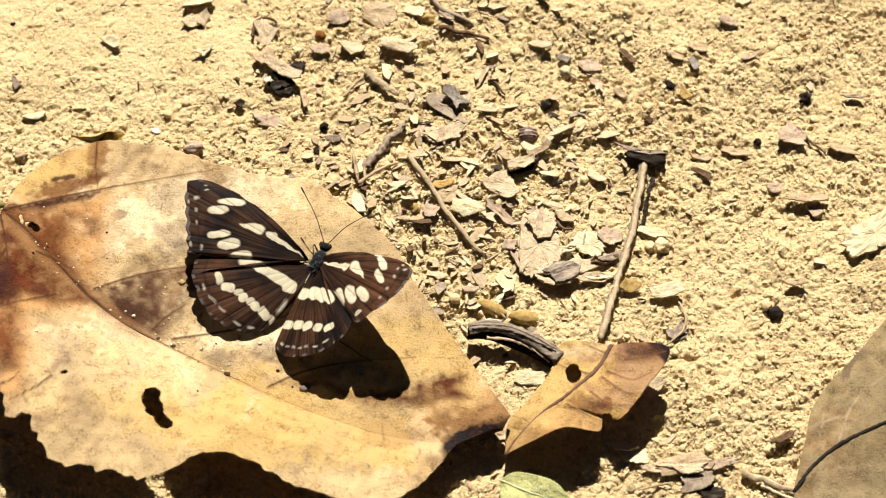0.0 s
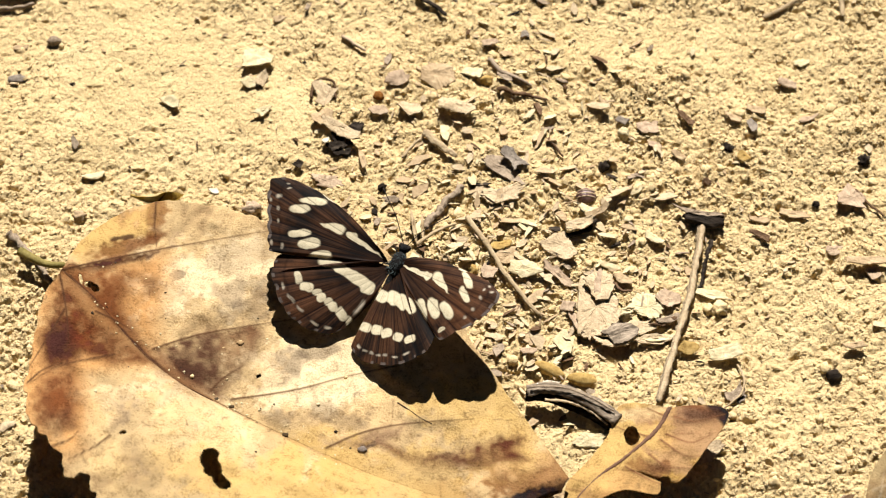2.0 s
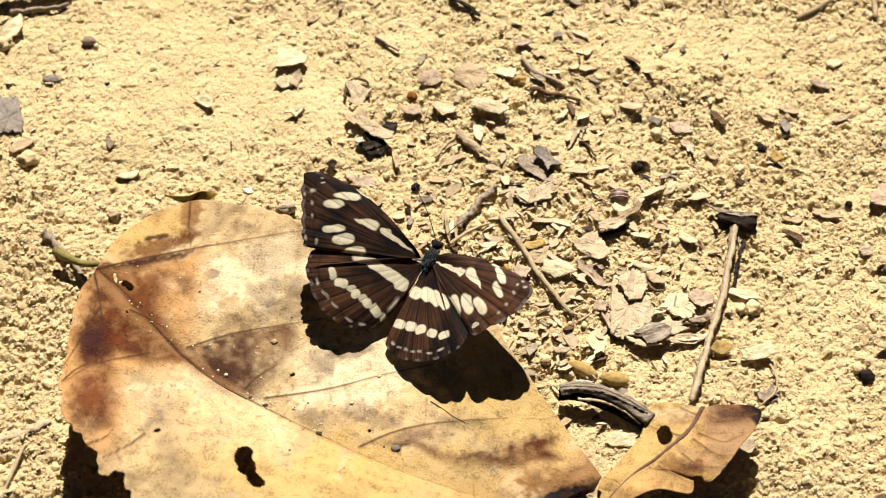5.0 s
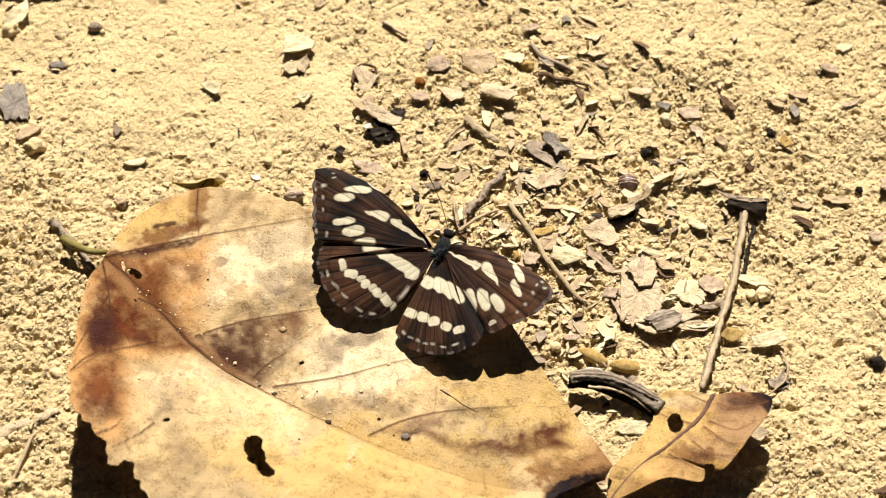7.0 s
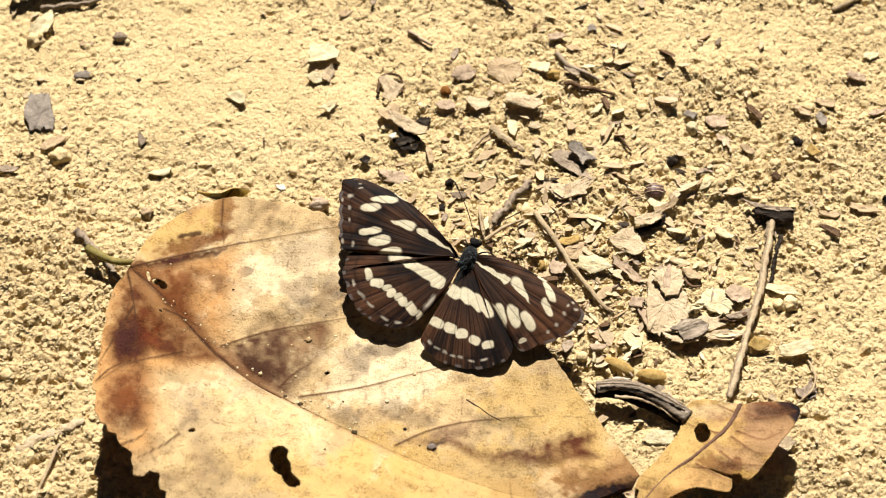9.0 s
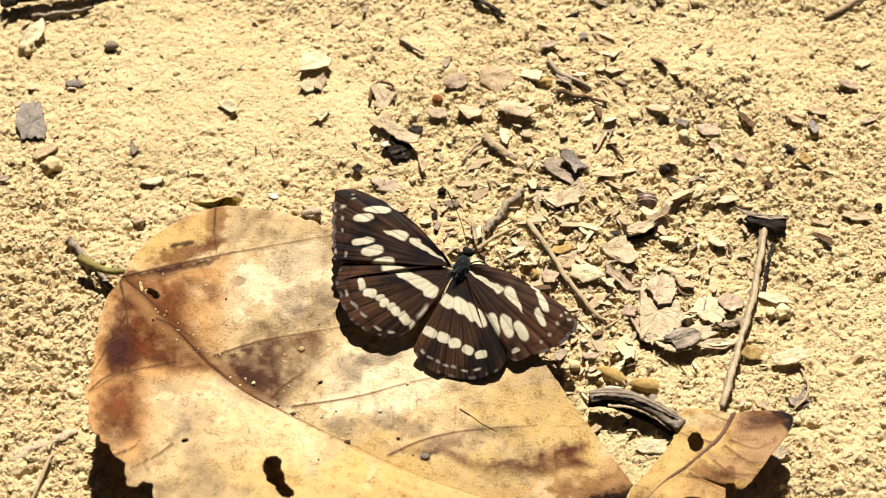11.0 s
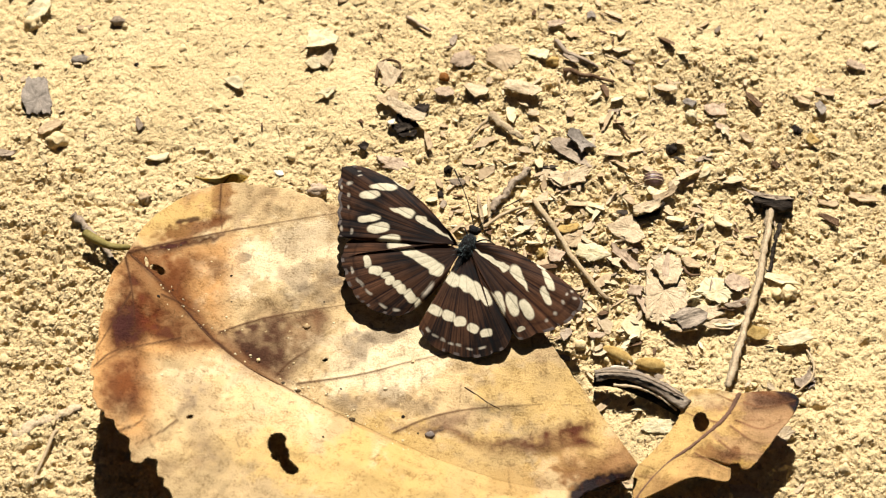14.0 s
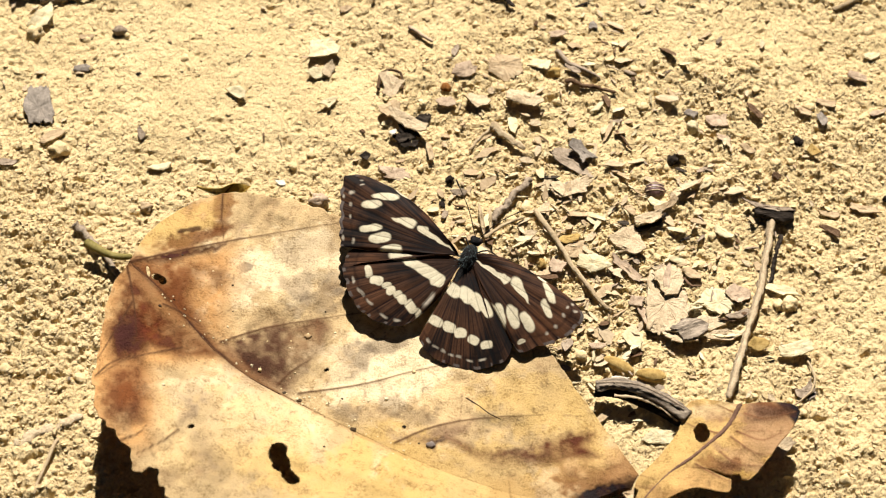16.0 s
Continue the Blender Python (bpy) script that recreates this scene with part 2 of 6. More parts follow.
def crumbs(name, count, lo, hi, subdiv, label, material, region, flat=0.75, power=2.2, dense=None, category="crumbs", angular=0.22, smooth=True):
    """Loose grains lying on the soil, one object."""
    v0, f0 = ico(subdiv) if subdiv else chunk()
    nv = len(v0)
    x = rng.uniform(region[0], region[1], count)
    y = rng.uniform(region[2], region[3], count)
    if dense is not None:
        keep = rng.random(count) < dense(x, y)
        x, y = x[keep], y[keep]
        count = len(x)
    size = lo * (1 - rng.random(count) * (1 - (lo / hi) ** power)) ** (-1 / power)
    shape = np.stack([rng.uniform(0.65, 1.5, count), rng.uniform(0.65, 1.2, count), rng.uniform(0.5, 1.0, count) * flat / 0.75], axis=1)
    jig = 1 + angular * rng.standard_normal((count, nv))
    base = v0[None] * np.clip(jig, 0.5, 1.5)[:, :, None] * shape[:, None, :] * size[:, None, None]
    a, t = rng.uniform(0, 2 * np.pi, count), rng.normal(0, 0.35, count)
    c, s = np.cos(t)[:, None], np.sin(t)[:, None]
    bx, by, bz = base[..., 0], base[..., 1] * c - base[..., 2] * s, base[..., 1] * s + base[..., 2] * c
    c, s = np.cos(a)[:, None], np.sin(a)[:, None]
    px, py = bx * c - by * s + x[:, None], bx * s + by * c + y[:, None]
    pz = bz + (relief(x, y) + size * (0.26 * crumbly(x, y) - 0.40 * rng.random(count)))[:, None]
    verts = np.stack([px, py, pz], axis=2).reshape(-1, 3).astype(np.float32)
    faces = (f0[None] + (np.arange(count) * nv)[:, None, None]).reshape(-1, 3).astype(np.int32)
    me = bpy.data.meshes.new(name)
    me.vertices.add(len(verts))
    me.vertices.foreach_set("co", verts.ravel())
    me.loops.add(faces.size)
    me.loops.foreach_set("vertex_index", faces.ravel())
    me.polygons.add(len(faces))
    me.polygons.foreach_set("loop_start", np.arange(0, faces.size, 3, dtype=np.int32))
    me.polygons.foreach_set("use_smooth", np.full(len(faces), smooth))
    me.update(calc_edges=True)
    me.materials.append(material)
    return tagged(new(name, me), label, category, kind="stuff")


soil_sheet()
FIELD = (-0.135, 0.150, -0.125, 0.105)
coarse = lambda x, y: np.clip(crumbly(x, y) * (0.62 + 0.7 * x) + 0.15 * value_noise(x, y, 21, 0.02), 0.04, 1.0)
bare = lambda x, y: np.where(((x + 0.030) / 0.050) ** 2 + ((y + 0.052) / 0.022) ** 2 < 1, 0.0, 1.0)   # hidden under the large leaf
crumbs("soil_grit", 100000, 0.18 * MM, 0.6 * MM, 0, "fine yellow soil grit scattered on the ground", CRUMB, FIELD, power=2.0, dense=lambda x, y: bare(x, y) * np.clip(0.16 + 0.75 * crumbly(x, y) ** 1.5, 0, 1), angular=0.25, smooth=False)
crumbs("soil_crumbs", 12000, 0.36 * MM, 1.05 * MM, 1, "loose yellow soil crumbs on the ground", CRUMB, FIELD, power=2.6, dense=lambda x, y: bare(x, y) * coarse(x, y), angular=0.2, flat=0.6, smooth=False)


def soil_clods():
    """Larger lumps that lie loose on the soil, pieces of the ground that share a few shapes."""
    r = np.random.default_rng(23)
    v1, f1 = ico(2)
    shapes = []
    for k in range(9):
        d = 1 + 0.42 * np.array([noise.noise(Vector(q) * 1.6 + Vector((k * 4.1, 0, 0))) + 0.8 * noise.noise(Vector(q) * 3.6 + Vector((k, 7, 0))) for q in v1])
        shapes.append(mesh_of("clod", v1 * d[:, None] * np.array((1.15, 0.95, 0.72)) * MM, f1.tolist(), CRUMB))
    ground = bpy.data.objects["ground"]
    placed = 0
    while placed < 290:
        x, y = r.uniform(-0.110, 0.125), r.uniform(-0.085, 0.085)
        if r.random() > float(coarse(np.array([x]), np.array([y]))[0]) or bare(x, y) == 0:
            continue
        clod = new("clod", shapes[int(r.integers(len(shapes)))])
        size = 0.75 * (1 - r.random() * 0.9) ** -0.34
        clod.parent = ground
        clod.matrix_basis = pose(x, y, level(x, y) + 0.02 * size * MM, *r.uniform(-25, 25, 2), r.uniform(0, 360)) @ Matrix.Scale(size, 4)
        placed += 1


soil_clods()

# ---- leaves ----
def half_leaf_sheet(mid, edge, ns, nt, wave, seed, ragged, belly=0.0):
    m, e = spline(mid, ns) * MM, spline(edge, ns) * MM
    t = np.linspace(0, 1, nt)[None, :, None]
    jag = 1 + ragged * (value_noise(np.arange(ns), np.zeros(ns), seed, 11.0) * 0.6 + value_noise(np.arange(ns), np.zeros(ns), seed + 1, 3.5) * 0.4)
    t = t * np.where(t > 0.75, 1 + (jag[:, None, None] - 1) * (t - 0.75) * 4, 1)
    p = m[:, None] * (1 - t) + e[:, None] * t
    x, y = p[..., 0], p[..., 1]
    rise = np.sin(np.pi * np.clip(t[..., 0], 0, 1))
    p[..., 2] += belly * MM * rise * np.sin(np.pi * np.linspace(0, 1, ns))[:, None]
    p[..., 2] += wave * MM * (value_noise(x, y, seed + 2, 0.021) + 0.45 * value_noise(x, y, seed + 3, 0.008)) * (0.35 + 0.65 * rise) + (0.5 * value_noise(x, y, seed + 4, 0.0040) + 0.17 * value_noise(x, y, seed + 14, 0.0021)) * MM * rise
    return p


def dist_to_lines(px, py, lines):
    """Distance in plan to the nearest of some polylines, and the position along it."""
    best, along = np.full(px.shape, 1e9), np.zeros(px.shape)
    for line in lines:
        c = spline([(a * MM, b * MM) for a, b in line], 14)
        for i in range(len(c) - 1):
            d = c[i + 1] - c[i]
            u = np.clip(((px - c[i, 0]) * d[0] + (py - c[i, 1]) * d[1]) / (d @ d), 0, 1)
            q = np.hypot(px - c[i, 0] - u * d[0], py - c[i, 1] - u * d[1])
            near = q < best
            best, along = np.where(near, q, best), np.where(near, (i + u) / 13, along)
    return best, along


LEAN = 0.65   # plan shift per height in which the leaf's markings are laid out


BLADES = {}


def dry_leaf(name, mid, upper, lower, label, ground_tone, blotches, veins, holes, ns=300, nt=110, wave=1.0, seed=30, ragged=0.05, vein_tone=(0.075, 0.034, 0.015), vein_depth=0.16, rib_tone=None, rib_size=0.32, rib_stain_shade=(), patches=(), rib_share=1.0, belly=0.0):
    """A withered leaf: two half blades that meet in the midrib, with veins, stains, holes and a ragged rim."""
    root = new(name)
    root.location = (mid[0][0] * MM, mid[0][1] * MM, 0)
    rib_tone = rib_tone or vein_tone
    rib = spline(mid, 100)[:max(8, int(100 * rib_share))] * MM
    for side, edge in enumerate((upper, lower)):
        p = half_leaf_sheet(mid, edge, ns, nt, wave, seed, ragged * (1.0 if side else 0.3), belly * side)
        x, y, z = p[..., 0], p[..., 1], p[..., 2]
        qx, qy = x, y + LEAN * z
        col = np.ones(p.shape) * np.array(ground_tone)
        mott = value_noise(qx, qy, seed + 5, 0.016) * 0.5 + value_noise(qx, qy, seed + 6, 0.006) * 0.3 + value_noise(qx, qy, seed + 7, 0.0022) * 0.2
        grime = np.clip(value_noise(qx, qy, seed + 18, 0.011) + 0.6 * value_noise(qx, qy, seed + 19, 0.0038) + 0.45 * value_noise(qx, qy, seed + 20, 0.0015) - 0.25, 0, 1)
        col *= (1 + 0.36 * mott)[..., None]
        col = col * (1 - 0.52 * grime[..., None]) + np.array((0.14, 0.075, 0.035)) * 0.52 * grime[..., None]
        run, over = 0.83 * qx - 0.55 * qy, 0.55 * qx + 0.83 * qy   # along the midrib, across it
        fibre = value_noise(run, over * 0.16, seed + 24, 0.0011) * 0.6 + value_noise(run * 0.3, over, seed + 25, 0.0014) * 0.4
        col *= (1 + 0.26 * fibre * np.clip(0.5 + value_noise(qx, qy, seed + 26, 0.012), 0, 1.2))[..., None]
        wx = qx + 0.0030 * value_noise(qx, qy, seed + 8, 0.007) + 0.0012 * value_noise(qx, qy, seed + 12, 0.0025)
        wy = qy + 0.0030 * value_noise(qx, qy, seed + 9, 0.007) + 0.0012 * value_noise(qx, qy, seed + 13, 0.0025)
        edge_n = value_noise(qx, qy, seed + 21, 0.0048) * 0.6 + value_noise(qx, qy, seed + 22, 0.0017) * 0.45 + value_noise(qx, qy, seed + 23, 0.0008) * 0.3
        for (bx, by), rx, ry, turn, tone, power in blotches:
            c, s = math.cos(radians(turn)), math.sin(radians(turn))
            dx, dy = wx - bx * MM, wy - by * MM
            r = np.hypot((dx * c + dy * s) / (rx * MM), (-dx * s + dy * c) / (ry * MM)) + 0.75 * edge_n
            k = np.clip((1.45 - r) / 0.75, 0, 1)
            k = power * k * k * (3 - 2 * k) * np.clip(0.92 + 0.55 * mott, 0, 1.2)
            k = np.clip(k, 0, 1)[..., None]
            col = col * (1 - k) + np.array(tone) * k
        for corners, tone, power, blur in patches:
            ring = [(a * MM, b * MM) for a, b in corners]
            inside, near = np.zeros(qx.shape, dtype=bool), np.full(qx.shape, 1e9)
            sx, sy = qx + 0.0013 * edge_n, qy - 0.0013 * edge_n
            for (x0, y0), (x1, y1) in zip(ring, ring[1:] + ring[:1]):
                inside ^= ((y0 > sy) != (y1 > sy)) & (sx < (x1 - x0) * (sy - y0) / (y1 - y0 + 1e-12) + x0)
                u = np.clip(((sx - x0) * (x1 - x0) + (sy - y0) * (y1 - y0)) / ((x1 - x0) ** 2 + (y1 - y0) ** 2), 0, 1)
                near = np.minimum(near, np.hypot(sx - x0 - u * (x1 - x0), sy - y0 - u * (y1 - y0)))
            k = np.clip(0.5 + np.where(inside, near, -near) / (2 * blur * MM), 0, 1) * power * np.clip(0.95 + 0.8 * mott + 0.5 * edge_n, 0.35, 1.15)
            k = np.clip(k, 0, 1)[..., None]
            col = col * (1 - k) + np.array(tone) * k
        if rib_stain_shade:
            rd, ra = dist_to_lines(qx, qy, [[(a, b + LEAN * c) for a, b, c in mid]])
            for tone, width, s0, s1, power in rib_stain_shade:
                k = np.clip(1.3 - rd / (width * MM) - 0.45 * edge_n, 0, 1) * np.clip((ra - s0) * 12 + 0.5, 0, 1) * np.clip((s1 - ra) * 12 + 0.5, 0, 1) * power * (0.45 if side else 1.0)
                col = col * (1 - k[..., None]) + np.array(tone) * k[..., None]
        vd, va = dist_to_lines(qx, qy, veins)
        w = 0.00024 * (1.2 - 0.6 * va)
        k = np.exp(-(vd / w) ** 2)[..., None] * 0.95 * np.clip(1.15 - 0.5 * va, 0, 1)[..., None]
        col = col * (1 - k) + np.array(vein_tone) * k
        net = np.abs(value_noise(qx, qy, seed + 15, 0.0032)) + np.abs(value_noise(qx, qy, seed + 16, 0.0018)) * 0.6
        k = (np.exp(-(net / 0.09) ** 2) * 0.5)[..., None]
        col = col * (1 - k) + np.array(vein_tone) * k
        specks = (value_noise(qx, qy, seed + 17, 0.0011) > 0.86)[..., None] * 0.28
        col = col * (1 - specks) + np.array((0.10, 0.055, 0.03)) * specks
        p[..., 2] += (vein_depth * np.exp(-(vd / 0.0006) ** 2) - 0.14 * np.exp(-(vd / 0.0022) ** 2)) * MM * (1 - 0.5 * va)
        p[..., 2] += 0.09 * MM * np.exp(-(net / 0.15) ** 2) * np.clip(np.linspace(0, 1, nt) * 12, 0, 1)[None]
        col = np.array((0.335, 0.340, 0.355)) * (np.clip(col, 0.004, 1) / 0.32) ** 1.2   # deeper stains, clearer pale patches; fold shading and gloss also put into the colour
        BLADES[(name, side)] = p
        flat = p.reshape(-1, 3) - np.array(root.location)
        idx = np.arange(ns * nt).reshape(ns, nt)
        a, b, c, d = idx[:-1, :-1].ravel(), idx[1:, :-1].ravel(), idx[1:, 1:].ravel(), idx[:-1, 1:].ravel()
        keep = np.ones(len(a), dtype=bool)
        cx, cy = qx[:-1, :-1].ravel(), qy[:-1, :-1].ravel()
        for (hx, hy), rx, ry, turn in holes:
            cc, ss = math.cos(radians(turn)), math.sin(radians(turn))
            dx, dy = cx - hx * MM, cy - hy * MM
            r = np.hypot((dx * cc + dy * ss) / (rx * MM), (-dx * ss + dy * cc) / (ry * MM))
            keep &= r + 0.22 * value_noise(cx, cy, 77, 0.0016) > 1
        order = (a, d, c, b) if side == 0 else (a, b, c, d)
        faces = np.stack(order, axis=1)[keep].tolist()
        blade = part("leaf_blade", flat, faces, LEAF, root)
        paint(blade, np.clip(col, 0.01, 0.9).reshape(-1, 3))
        thick = blade.modifiers.new("thickness", "SOLIDIFY")
        thick.thickness, thick.offset = 0.00022, -1
    tube("midrib", rib - np.array(root.location) + np.array((0, 0, 0.0001)), rib_size * MM, rib_size * 0.5 * MM, TINTED(rib_tone), root, 8)
    return tagged(root, label, "leaf")


_tints = {}


def TINTED(tone):
    key = tuple(round(c, 3) for c in tone)
    if key not in _tints:
        _tints[key] = shader("dry_rib", key, 0.8, grain=1600, patch=240)
    return _tints[key]


def tube_mesh(path, r0, r1, sides=8, seed=0, knob=0.12, squash=1.0, swell=None, groove=0.0):
    path = np.array(path)
    n = len(path)
    r = np.random.default_rng(seed)
    verts, faces = [], []
    ridges = 1 + groove * r.standard_normal(sides)
    tang = np.gradient(path, axis=0)
    for i in range(n):
        t = Vector(tang[i]).normalized()
        s = t.cross(Vector((0, 0, 1)))
        s = s.normalized() if s.length > 1e-6 else Vector((1, 0, 0))
        u = s.cross(t)
        rad = (r0 + (r1 - r0) * i / (n - 1)) * (swell[i] if swell is not None else 1)
        for k in range(sides):
            a = 2 * math.pi * k / sides
            w = rad * ridges[k] * (1 + knob * r.standard_normal())
            verts.append(Vector(path[i]) + s * (math.cos(a) * w) + u * (math.sin(a) * w * squash))
    for i in range(n - 1):
        for k in range(sides):
            k2 = (k + 1) % sides
            faces.append((i * sides + k, i * sides + k2, (i + 1) * sides + k2, (i + 1) * sides + k))
    faces.append(tuple(range(sides))[::-1])
    faces.append(tuple((n - 1) * sides + k for k in range(sides)))
    return verts, faces


def tube(name, path, r0, r1, material, parent=None, sides=8, seed=0, knob=0.12, label="", squash=1.0):
    v, fc = tube_mesh(path, r0, r1, sides, seed, knob, squash)
    return part(name, v, fc, material, parent, label)


